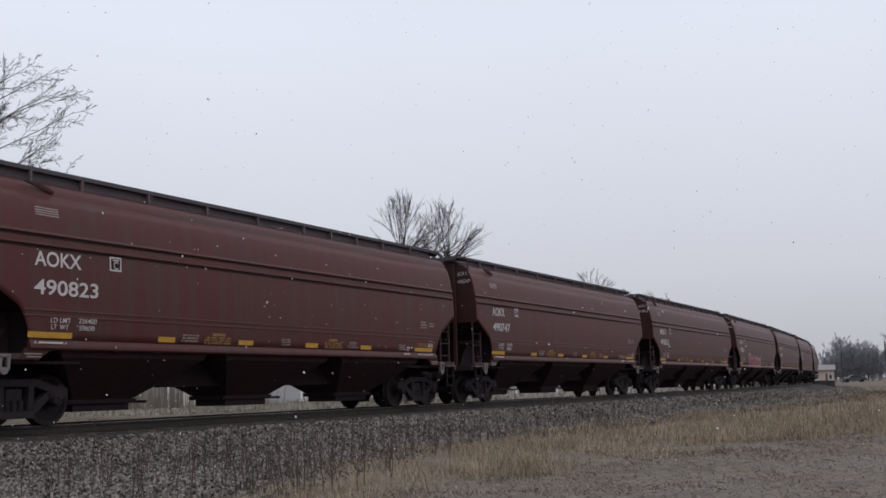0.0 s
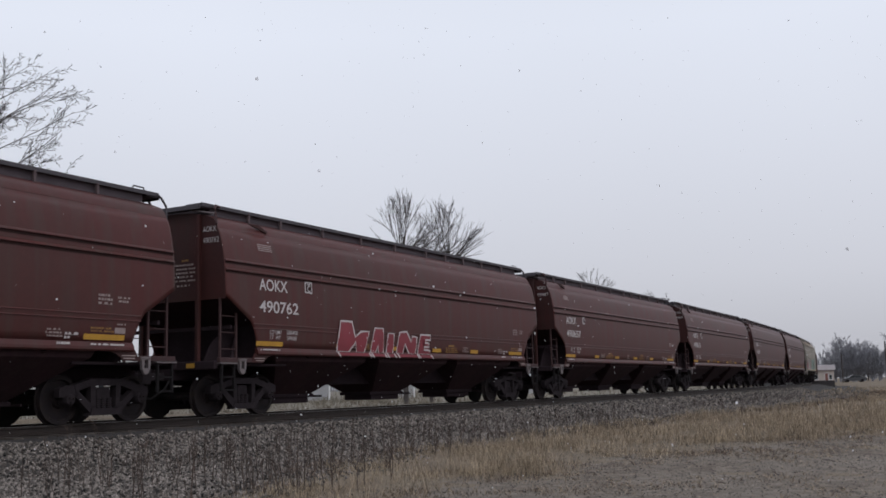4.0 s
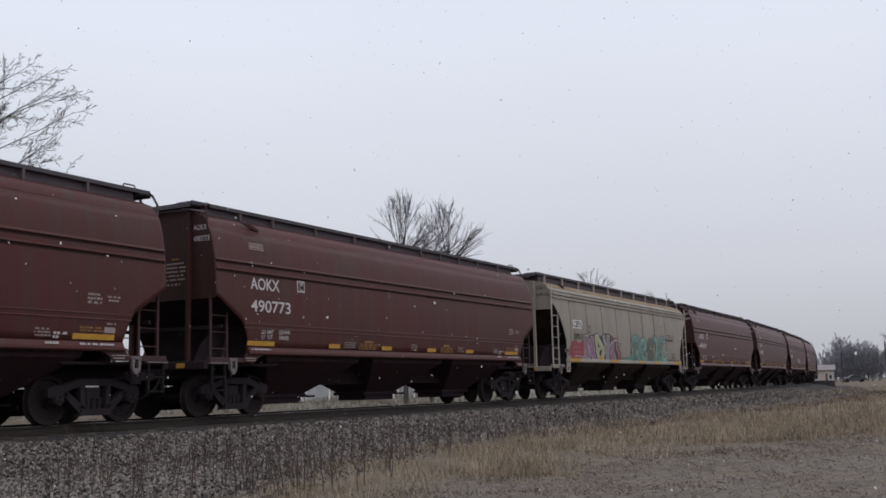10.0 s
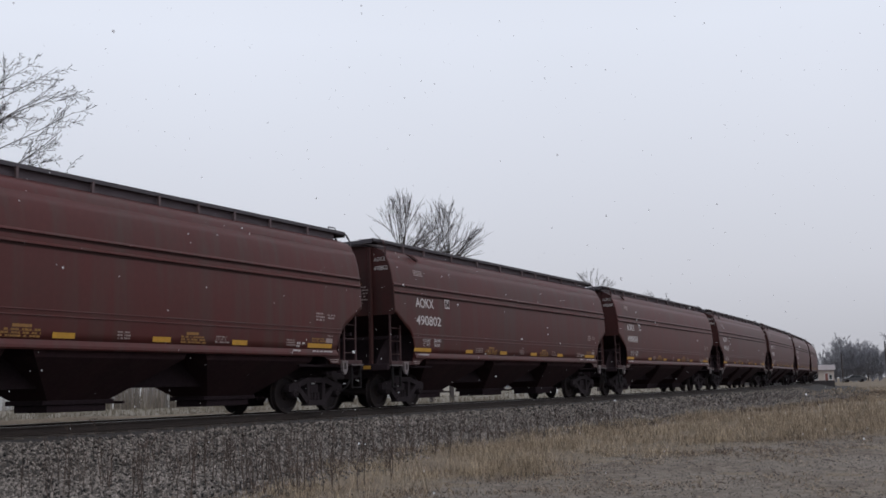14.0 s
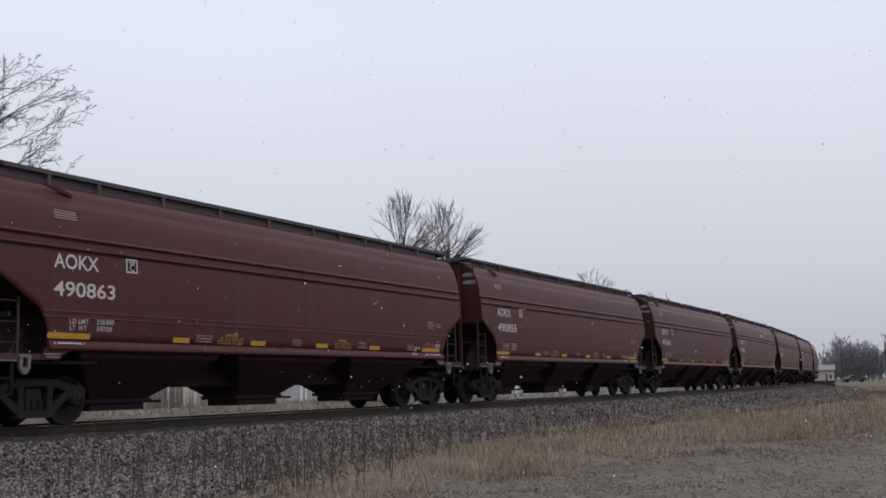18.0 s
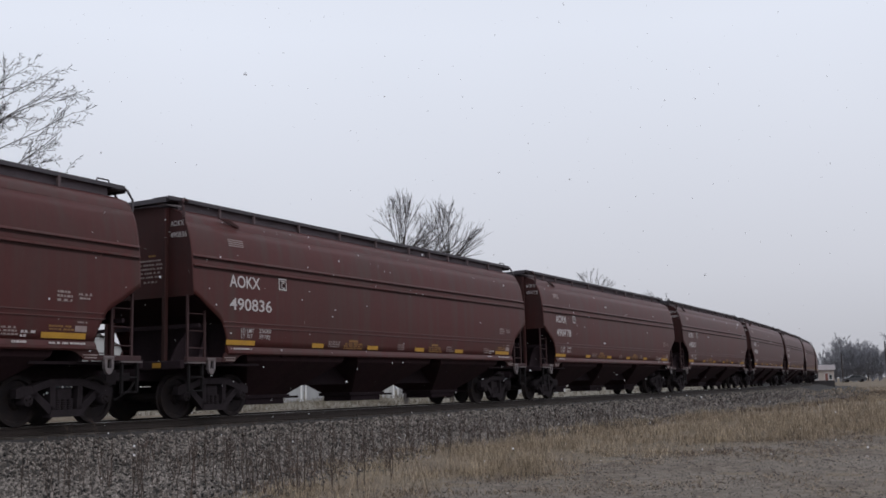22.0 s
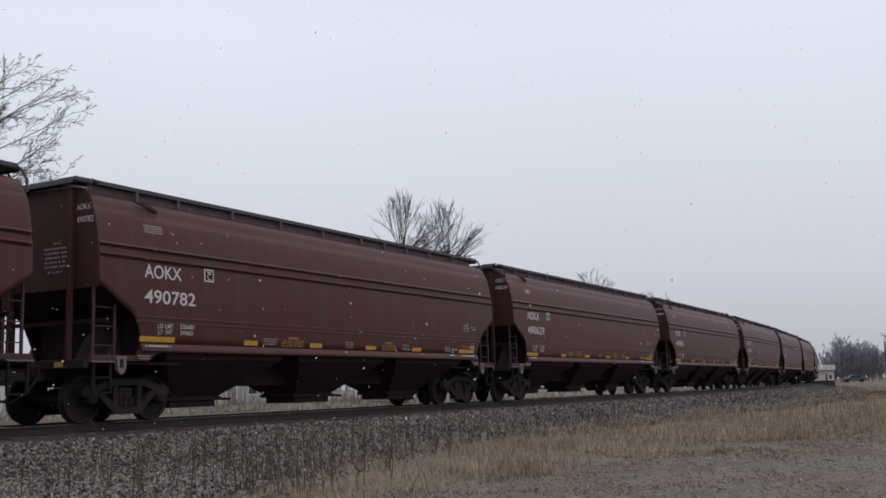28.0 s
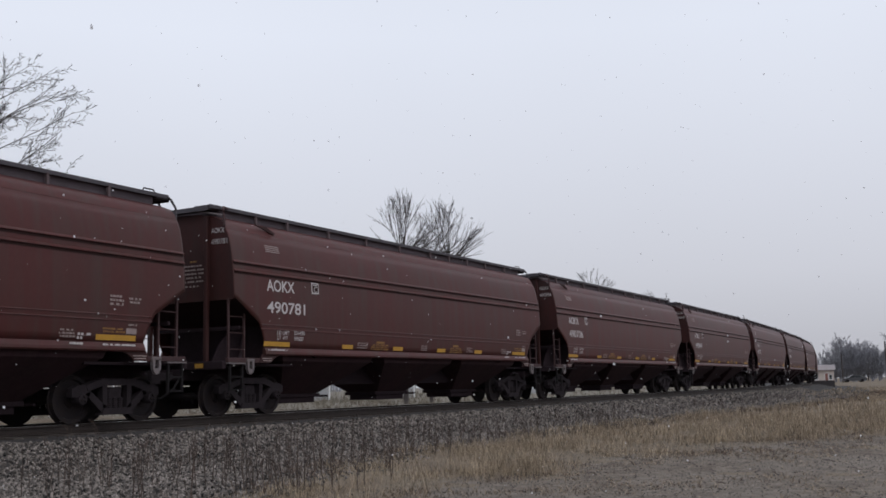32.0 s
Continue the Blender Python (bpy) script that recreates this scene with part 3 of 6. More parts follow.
    for yy in (-1.0, -0.62):
        add_tube(bm, [(HL - 0.62, yy, 4.68), (HL - 0.58, yy, 4.755), (HL - 0.30, yy, 4.755), (HL - 0.26, yy, 4.68)], 0.016)
        add_tube(bm, [(HL + 0.06, yy, 4.69), (HL + 0.17, yy - 0.05, 4.60), (HL + 0.24, yy - 0.12, 4.42), (HL + 0.22, yy - 0.14, 4.18)], 0.026)
    hr = part("roof_handrail", bm, M_ROOFWALK if red else M_LADDER_CREAM, car)
    again("roof_handrail", hr, car, pose(0, 0, 0, 0, 0, 180))
    if red:
        bm = tube([(-HL + 0.42, -1.05, 4.66), (-HL + 0.18, -1.16, 4.65), (-HL + 0.05, -1.26, 4.57), (-HL + 0.0, -1.33, 4.43), (-HL - 0.02, -1.36, 4.20)], 0.032, 7)
        cr = part("corner_rail", bm, M_LADDER, car, "bent maroon corner handrail")
        again("corner_rail", cr, car, pose(0, 0, 0, 0, 0, 180), "bent maroon corner handrail")
        bm = tube([(-HL - 0.10, -0.55, 4.60), (-HL - 0.03, -1.30, 4.43)], 0.022, 6)
        db = part("corner_brace", bm, M_GALV, car, "pale diagonal brace")
        again("corner_brace", db, car, pose(0, 0, 0, 0, 0, 180), "pale diagonal brace")
    # hoppers, gates, and the ridges between the bays, coloured dark for the shade there
    hop = gate = ridge = None
    for i, x in enumerate((-4.45, -0.05, 4.35)):
        if hop is None:
            bm = bmesh.new()
            rows = []
            for hx_, hy_, hz_ in ((1.95, 1.50, 1.40), (1.85, 1.46, 1.22), (0.75, 0.50, 0.44)):
                rows.append([bm.verts.new(q) for q in ((-hx_, -hy_, hz_), (hx_, -hy_, hz_), (hx_, hy_, hz_), (-hx_, hy_, hz_))])
            for a, b in zip(rows, rows[1:]):
                for k in range(4):
                    bm.faces.new((a[k], b[k], b[(k + 1) % 4], a[(k + 1) % 4]))
            bm.faces.new(rows[-1])
            bm.faces.new(rows[0][::-1])
            bmesh.ops.recalc_face_normals(bm, faces=bm.faces[:])
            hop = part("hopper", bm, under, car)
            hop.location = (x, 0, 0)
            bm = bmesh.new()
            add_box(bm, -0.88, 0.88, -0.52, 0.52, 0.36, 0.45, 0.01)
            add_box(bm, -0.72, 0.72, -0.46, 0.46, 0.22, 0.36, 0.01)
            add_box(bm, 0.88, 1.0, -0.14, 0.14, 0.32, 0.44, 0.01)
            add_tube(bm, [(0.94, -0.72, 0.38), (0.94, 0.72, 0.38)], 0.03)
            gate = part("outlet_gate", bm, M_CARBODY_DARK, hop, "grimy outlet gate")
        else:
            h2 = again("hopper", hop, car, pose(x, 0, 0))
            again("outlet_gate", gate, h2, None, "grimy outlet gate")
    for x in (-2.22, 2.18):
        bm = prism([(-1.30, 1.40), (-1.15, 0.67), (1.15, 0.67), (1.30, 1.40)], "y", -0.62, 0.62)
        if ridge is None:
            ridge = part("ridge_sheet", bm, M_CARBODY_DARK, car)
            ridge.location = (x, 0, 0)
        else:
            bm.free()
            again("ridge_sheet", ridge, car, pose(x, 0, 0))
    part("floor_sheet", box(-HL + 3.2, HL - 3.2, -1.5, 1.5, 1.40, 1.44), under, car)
    tx = 6.95 if red else 7.35
    t1 = make_truck(car, -tx)
    t2 = t1.copy()
    scene.collection.objects.link(t2)
    t2.matrix_basis = pose(tx, 0, 0)
    for o in t1.children:
        c = o.copy()
        scene.collection.objects.link(c)
        c.parent = t2
    # brake wheel and its housing on the far end
    bm = bmesh.new()
    add_disc_stack(bm, [(HL + 0.14, 0.28), (HL + 0.16, 0.30), (HL + 0.18, 0.28), (HL + 0.16, 0.25)], "x", 18)
    add_box(bm, HL + 0.02, HL + 0.16, -0.04, 0.04, -0.28, 0.28)
    bw = part("brake_wheel", bm, M_LADDER, car)
    bw.location = (0, -0.5, 2.3)
    car["half"] = HL
    return car, face


M_SEAM = mat("seam_grime", (0.062, 0.050, 0.040), rough=0.8, second=(0.12, 0.10, 0.075), scale=2.5, amount=0.7, bump=0)


RED_ZERO = 8.075   # distances along a maroon car's marks run from here
SCRIPT = random.Random(41)


def stencil(name, car, u0, u1, z0, lines, h, pitch, face, m, gap=0.5, end=None):
    """Lines of small lettering too fine to read: broken marks in irregular groups, joined by a thin foot line."""
    for k in range(lines):
        bm = bmesh.new()
        z = z0 - k * pitch
        u = u0 + SCRIPT.uniform(0, 0.12) * (u1 - u0)
        stop = u1 - SCRIPT.uniform(0, 0.15) * (u1 - u0)

        def put(a, dz):
            return bm.verts.new((a, -(face(z + dz) + 0.010), z + dz) if end is None else (end, -a, z + dz))

        foot = (put(u, 0), put(u, h * 0.12))
        while u < stop:
            w = SCRIPT.uniform(0.6, 2.2) * h
            nxt = (put(u + w, 0), put(u + w, h * 0.12))
            bm.faces.new((foot[0], nxt[0], nxt[1], foot[1]))
            bm.faces.new((foot[1], nxt[1], put(u + w, h), put(u, h)))
            u += w
            g = h * (gap if SCRIPT.random() < 0.75 else 1.6)
            if u + g >= stop:
                break
            foot = (put(u + g, 0), put(u + g, h * 0.12))
            bm.faces.new((nxt[0], foot[0], foot[1], nxt[1]))
            u += g
        part(name, bm, m, car)


def red_decals(car, face):
    """Markings that every maroon car carries on the near side, sizes in metres from its near end."""
    HL = RED_ZERO

    def bar(name, u, z, w, h, m, label=""):
        part(name, patch(u - HL, u - HL + w, z, z + h, face), m, car, label)

    for i in range(4):
        part("stencil_line", patch(1.05 - HL, 1.56 - HL, 3.72 + 0.045 * i, 3.74 + 0.045 * i, face), M_FAINT, car)
    # placard with a dark letter inside
    part("placard", patch(2.69 - HL, 2.98 - HL, 2.85, 3.12, face), M_WHITE, car, "white-edged square inspection placard")
    part("placard_field", patch(2.72 - HL, 2.95 - HL, 2.88, 3.09, face, 0.013), M_RED_DEEP, car)
    part("placard_mark", patch(2.76 - HL, 2.91 - HL, 3.045, 3.07, face, 0.016), M_WHITE, car)
    lettering("placard_letter", "C", 0.20, 0.12, M_WHITE, car, 2.775 - HL, 2.89, lambda z: face(z) + 0.006, 0.005)
    lettering("load_limit", "LD LMT", 0.13, 0.44, M_WHITE, car, 1.36 - HL, 1.82, face, 0.005)
    lettering("light_weight", "LT  WT", 0.13, 0.38, M_WHITE, car, 1.38 - HL, 1.70, face, 0.005)
    for u, w in ((0.90, 0.96), (4.0, 0.47), (6.42, 0.50), (8.85, 0.50), (11.22, 0.50), (13.96, 1.0)):
        bar("reflector_strip", u, 1.545, w, 0.105, M_YELLOW, "yellow reflective strip")
    stencil("stencil_bar", car, 0.98 - HL, 1.78 - HL, 1.445, 1, 0.034, 0.05, lambda z: face(1.5) + 0.055, M_WHITE, 0.25)
    stencil("stencil_bar", car, 14.0 - HL, 14.95 - HL, 1.445, 1, 0.034, 0.05, lambda z: face(1.5) + 0.055, M_WHITE, 0.25)
    for u, w in ((4.64, 0.56), (7.9, 0.34), (10.65, 0.44), (13.1, 0.34)):
        stencil("stencil_bar", car, u - HL, u + w - HL, 1.69, 3, 0.032, 0.058, face, M_FAINT)
    for u, w in ((5.3, 0.95), (9.55, 0.85)):
        stencil("warning_panel", car, u - HL, u + w - HL, 1.655, 3, 0.038, 0.055, face, M_YELLOW_DIM, 0.3)
        bar("warning_panel", u + w * 0.28, 1.715, w * 0.42, 0.055, M_YELLOW_DIM, "faded yellow warning stencil")
    stencil("stencil_bar", car, 14.25 - HL, 14.62 - HL, 2.36, 3, 0.042, 0.075, face, M_FAINT)
    stencil("stencil_bar", car, 14.74 - HL, 15.06 - HL, 2.34, 2, 0.036, 0.07, face, M_FAINT)
    stencil("stencil_bar", car, 13.5 - HL, 13.74 - HL, 1.62, 2, 0.045, 0.07, face, M_WHITE)
    bar("stencil_plate", 14.70, 1.675, 0.27, 0.11, M_FAINT)
    stencil("stencil_bar", car, 14.74 - HL, 14.98 - HL, 1.835, 1, 0.03, 0.06, face, M_FAINT)
    stencil("warning_panel", car, 14.08 - HL, 14.62 - HL, 1.745, 2, 0.034, 0.055, face, M_YELLOW_DIM, 0.3)
    stencil("stencil_bar", car, 13.3 - HL, 13.7 - HL, 1.445, 1, 0.04, 0.05, lambda z: face(1.5) + 0.055, M_WHITE, 0.35)
    # end sheet stencils
    stencil("stencil_bar", car, 0.30, 0.52, 3.44, 1, 0.036, 0.1, None, M_YELLOW_DIM, end=-8.225 + 0.022)
    stencil("stencil_bar", car, 0.06, 0.72, 3.34, 5, 0.036, 0.088, None, M_FAINT, end=-8.225 + 0.022)
    stencil("stencil_bar", car, 0.14, 0.60, 2.88, 1, 0.036, 0.1, None, M_FAINT, end=-8.225 + 0.022)


def end_marks(car, HL, first, second, m):
    lettering("end_mark", first, 0.17, 0.38, m, car, -0.95, 4.05, None, 0.0, end=-HL + 0.016)
    lettering("end_mark", second, 0.17, 0.46, m, car, -0.95, 3.80, None, 0.0, end=-HL + 0.016)


NUMBERS = ("490811", "490823", "490747", "490833", "490762", "490657", "490815", "490830", "490773", "", "490639", "490802", "490880", "490863", "490855", "490662",
           "490836", "490778", "490871", "490881", "490782", "490629", "490896", "490781", "490706", "490848", "490733", "490819", "490752", "490867", "490794")
prime([(a, b) for a in NUMBERS + ("AOKX", "CEFX", "319113") if a for b in (0.0, 0.014)] + [(a, 0.005) for a in ("C", "LD LMT", "LT  WT", "226400", "59600", "226500", "59500", "226600", "59400", "226300", "59700")]
)
CREAM_AT = 8
cars = []   # (thing, number in the train, half length)


LOADS = {4: ("226500", "59500"), 5: ("226500", "59500"), 9: ("226600", "59400"), 11: ("226600", "59400"), 12: ("226300", "59700"), 13: ("226300", "59700"), 15: ("226300", "59700"), 17: ("226300", "59700"), 19: ("226600", "59400")}


def number_car(car, face, text, n):
    load, weight = LOADS.get(n, ("226400", "59600"))
    lettering("load_figure", load, 0.13, 0.42, M_WHITE, car, 1.98 - RED_ZERO, 1.83, face, 0.005)
    lettering("weight_figure", weight, 0.13, 0.36, M_WHITE, car, 2.0 - RED_ZERO, 1.70, face, 0.005)
    k = 0.88 if n == 1 else 1.0
    lettering("reporting_mark", "AOKX", 0.37, 1.03 * k, M_WHITE, car, 0.98 - RED_ZERO, 2.81, face, 0.014, "white stencilled reporting mark")
    lettering("car_number", text, 0.37, 1.43 * k, M_WHITE, car, 0.98 - RED_ZERO, 2.31, face, 0.014, "white stencilled car number")
    end_marks(car, 8.225, "AOKX", text, M_WHITE)


def build_train():
    master, face = make_car(True)
    red_decals(master, face)
    tagged(master, "weathered maroon covered hopper freight car on steel trucks", "freight car", "cars of the moving train")
    reds = [master] + [copy_thing(master, pose(0, 0, 0)) for _ in range(29)]
    cream, cface = make_car(False)
    tagged(cream, "dirty cream covered hopper car with rust-streaked roof and graffiti", "freight car", "cars of the moving train")
    cream_decals(cream, cface)
    k = 0
    for n in range(-1, 30):
        if n == CREAM_AT:
            cars.append((cream, n, 8.85, 7.35))
            continue
        car = reds[k]
        k += 1
        number_car(car, face, NUMBERS[n + 1], n)
        if n == 3:
            red_graffiti(car, face)
            car["label"] = "maroon covered hopper car with red outlined graffiti low down"
        cars.append((car, n, 8.225, 6.95))


# couplings bunched or stretched: how far each car runs ahead of even spacing, in metres
SLACK = {0: 0.0, 1: 0.07, 2: 0.01, 3: 0.01, 4: -0.01, 5: 0.03, 6: 0.08, 7: 0.13, 8: 0.06, 9: 0.10, 10: 0.03, 11: -0.05, 12: -0.11, 13: 0.02, 14: -0.02, 15: 0.04, 16: 0.0, 17: 0.02,
         18: 0.05, 19: 0.07, 20: 0.05, 21: 0.01, 22: 0.03}


def centre_of(n, t):
    """How far along the track the middle of car n is at t seconds."""
    base = 18.0 * n - travelled(t) - SLACK.get(n, 0.02)
    if n == CREAM_AT:
        return base + 8.89
    return base + 8.075 + (1.57 if n > CREAM_AT else 0.0)


def motions():
    for car, n, half, tx in cars:
        rows = []
        for i in range(65):
            t = i * 0.5
            s = centre_of(n, t)
            a, b = on_track(s - tx), on_track(s + tx)
            th = math.atan2(b[1] - a[1], b[0] - a[0])
            rows.append((t, Matrix.Translation(((a[0] + b[0]) / 2, (a[1] + b[1]) / 2, 0)) @ Matrix.Rotation(th, 4, "Z")))
        walk(car, rows)
        for truck in car.children:
            if not truck.name.startswith("truck"):
                continue
            for ws in truck.children:
                if ws.name.startswith("wheelset"):
                    roll(ws, n)
    for ob, fall, drift in flurries:
        walk(ob, [(0.0, pose(0, 0, 0)), (32.0, pose(-drift * 4, drift * 2, -fall * 32))])


def roll(ws, n):
    """Turns a wheelset with the distance run, over the part of the clip in which its car passes close by."""
    x, y, z = ws.location
    rows, turn = [(0.0, pose(x, y, z))], 0.0
    f0 = next((f for f in range(961) if centre_of(n, f / FPS) < 62), None)
    if f0 is None:
        f0 = 960
    for f in range(max(1, f0), 960):
        if centre_of(n, f / FPS) < -8:
            break
        turn -= (travelled(f / FPS) - travelled((f - 1) / FPS)) / 0.455
        rows.append((f / FPS, Matrix.Translation((x, y, z)) @ Matrix.Rotation(turn, 4, "Y")))
    rows.append((32.0, rows[-1][1]))
    walk(ws, rows)

M_GRED = mat("red_spray_paint", (0.23, 0.028, 0.042), rough=0.5, second=(0.15, 0.022, 0.03), scale=2, amount=0.6, bump=0)
M_GPINK = mat("pink_spray_paint", (0.235, 0.13, 0.185), rough=0.6, second=(0.16, 0.085, 0.125), scale=2, amount=0.6, bump=0)
M_GDULL = mat("dull_green_spray", (0.085, 0.125, 0.095), rough=0.6, second=(0.16, 0.11, 0.07), scale=2.2, amount=0.9, bump=0)
M_GGREEN = mat("teal_spray_paint", (0.14, 0.30, 0.23), rough=0.5, second=(0.05, 0.15, 0.16), scale=2.2, amount=0.9, bump=0)
M_GLIME = mat("pale_yellow_spray_paint", (0.29, 0.285, 0.155), rough=0.5, second=(0.36, 0.36, 0.2), scale=2, amount=0.6, bump=0)
M_GGREY = mat("grey_mauve_spray_paint", (0.20, 0.185, 0.18), rough=0.5, second=(0.26, 0.17, 0.24), scale=2, amount=0.6, bump=0)
M_GBLACK = mat("black_spray_paint", (0.03, 0.025, 0.03), rough=0.5, bump=0)
M_GDUST = mat("dusty_pink_stencil", (0.33, 0.12, 0.12), rough=0.6, second=(0.28, 0.07, 0.08), scale=3, amount=0.6, bump=0)
M_GWHITE = mat("white_spray_paint", (0.48, 0.43, 0.43), rough=0.5, second=(0.5, 0.4, 0.4), scale=2, amount=0.4, bump=0)


def smooth_line(pts, closed=False, n=5):
    """Points along a rounded line through pts."""
    out = []
    m = len(pts)
    for i in range(m if closed else m - 1):
        p = [pts[j % m] if closed else pts[min(max(j, 0), m - 1)] for j in (i - 1, i, i + 1, i + 2)]
        for k in range(n):
            t = k / n
            out.append(tuple(0.5 * (2 * p[1][c] + (p[2][c] - p[0][c]) * t + (2 * p[0][c] - 5 * p[1][c] + 4 * p[2][c] - p[3][c]) * t * t
                                    + (3 * p[1][c] - p[0][c] - 3 * p[2][c] + p[3][c]) * t ** 3) for c in (0, 1)))
    return out if closed else out + [pts[-1]]


def spray_line(car, name, pts, width, face, out, m, label="", closed=False, rounded=True):
    """A sprayed line of even width on the near side sheet, with round ends."""
    line = smooth_line(pts, closed) if rounded else list(pts)
    if closed:
        line.append(line[0])
    bm = bmesh.new()
    put = lambda u, z: bm.verts.new((u, -(face(z) + out), z))
    rows = []
    for i, (u, z) in enumerate(line):
        a, b = line[max(i - 1, 0)], line[min(i + 1, len(line) - 1)]
        d = math.hypot(b[0] - a[0], b[1] - a[1]) or 1.0
        nu, nz = -(b[1] - a[1]) / d * width / 2, (b[0] - a[0]) / d * width / 2
        rows.append((put(u + nu, z + nz), put(u - nu, z - nz)))
    for p, q in zip(rows, rows[1:]):
        bm.faces.new((p[0], p[1], q[1], q[0]))
    if not closed:
        for c in (line[0], line[-1]):
            bm.faces.new([put(c[0] + math.cos(k * 0.628) * width / 2, c[1] + math.sin(k * 0.628) * width / 2) for k in range(10)])
    return part(name, bm, m, car, label)


def spray_fill(car, name, pts, face, out, m, label="", rounded=False):
    """A sprayed field with the given outline, laid on the curve of the near side sheet."""
    bm = bmesh.new()
    bm.faces.new([bm.verts.new((u, 0, z)) for u, z in (smooth_line(pts, True, 4) if rounded else pts)])
    bmesh.ops.triangulate(bm, faces=bm.faces[:])
    for i in range(12):
        bmesh.ops.bisect_plane(bm, geom=bm.verts[:] + bm.edges[:] + bm.faces[:], plane_co=(0, 0, 1.4 + 0.13 * i), plane_no=(0, 0, 1))
    for v in bm.verts:
        v.co.y = -(face(v.co.z) + out)
    return part(name, bm, m, car, label)


def red_graffiti(car, face):
    o = -RED_ZERO
    letters = (((4.02, 1.46), (4.08, 1.95), (4.14, 2.24), (4.64, 2.24), (4.80, 1.86), (5.05, 2.0), (5.44, 2.02), (5.27, 1.46), (4.90, 1.46), (4.84, 1.74), (4.55, 1.46)),
               ((5.56, 1.46), (5.72, 2.12), (6.13, 2.12), (6.19, 1.46), (5.95, 1.46), (5.90, 1.66), (5.80, 1.46)),
               ((6.32, 1.46), (6.38, 2.0), (6.68, 2.0), (6.66, 1.46)),
               ((6.85, 1.46), (6.97, 2.05), (7.34, 2.08), (7.60, 1.80), (7.64, 1.96), (7.90, 1.94), (7.86, 1.46), (7.53, 1.46), (7.26, 1.74), (7.18, 1.46)),
               ((7.98, 1.46), (8.10, 2.02), (8.66, 2.02), (8.66, 1.88), (8.38, 1.88), (8.36, 1.80), (8.60, 1.78), (8.60, 1.68), (8.34, 1.68), (8.33, 1.60), (8.68, 1.58), (8.68, 1.46)))
    rail = lambda z: face(1.5) + 0.055
    for pts in letters:
        pts = [(o + u, z) for u, z in pts]
        spray_fill(car, "graffiti_letter", pts, face, 0.020, M_GRED, "red sprayed letter")
        spray_line(car, "graffiti_outline", pts, 0.055, face, 0.025, M_GWHITE, "white sprayed outline", True, False)
        u0, u1 = min(p[0] for p in pts), max(p[0] for p in pts)
        part("graffiti_shade", patch(u0, u1 + 0.12, 1.375, 1.45, rail, 0.008), M_GRED, car, "red sprayed footing")
        for u in (u0, u1):
            spray_line(car, "graffiti_stroke", [(u, 1.45), (u + 0.12, 1.36)], 0.05, rail, 0.012, M_GWHITE, "white sprayed stroke", False, False)


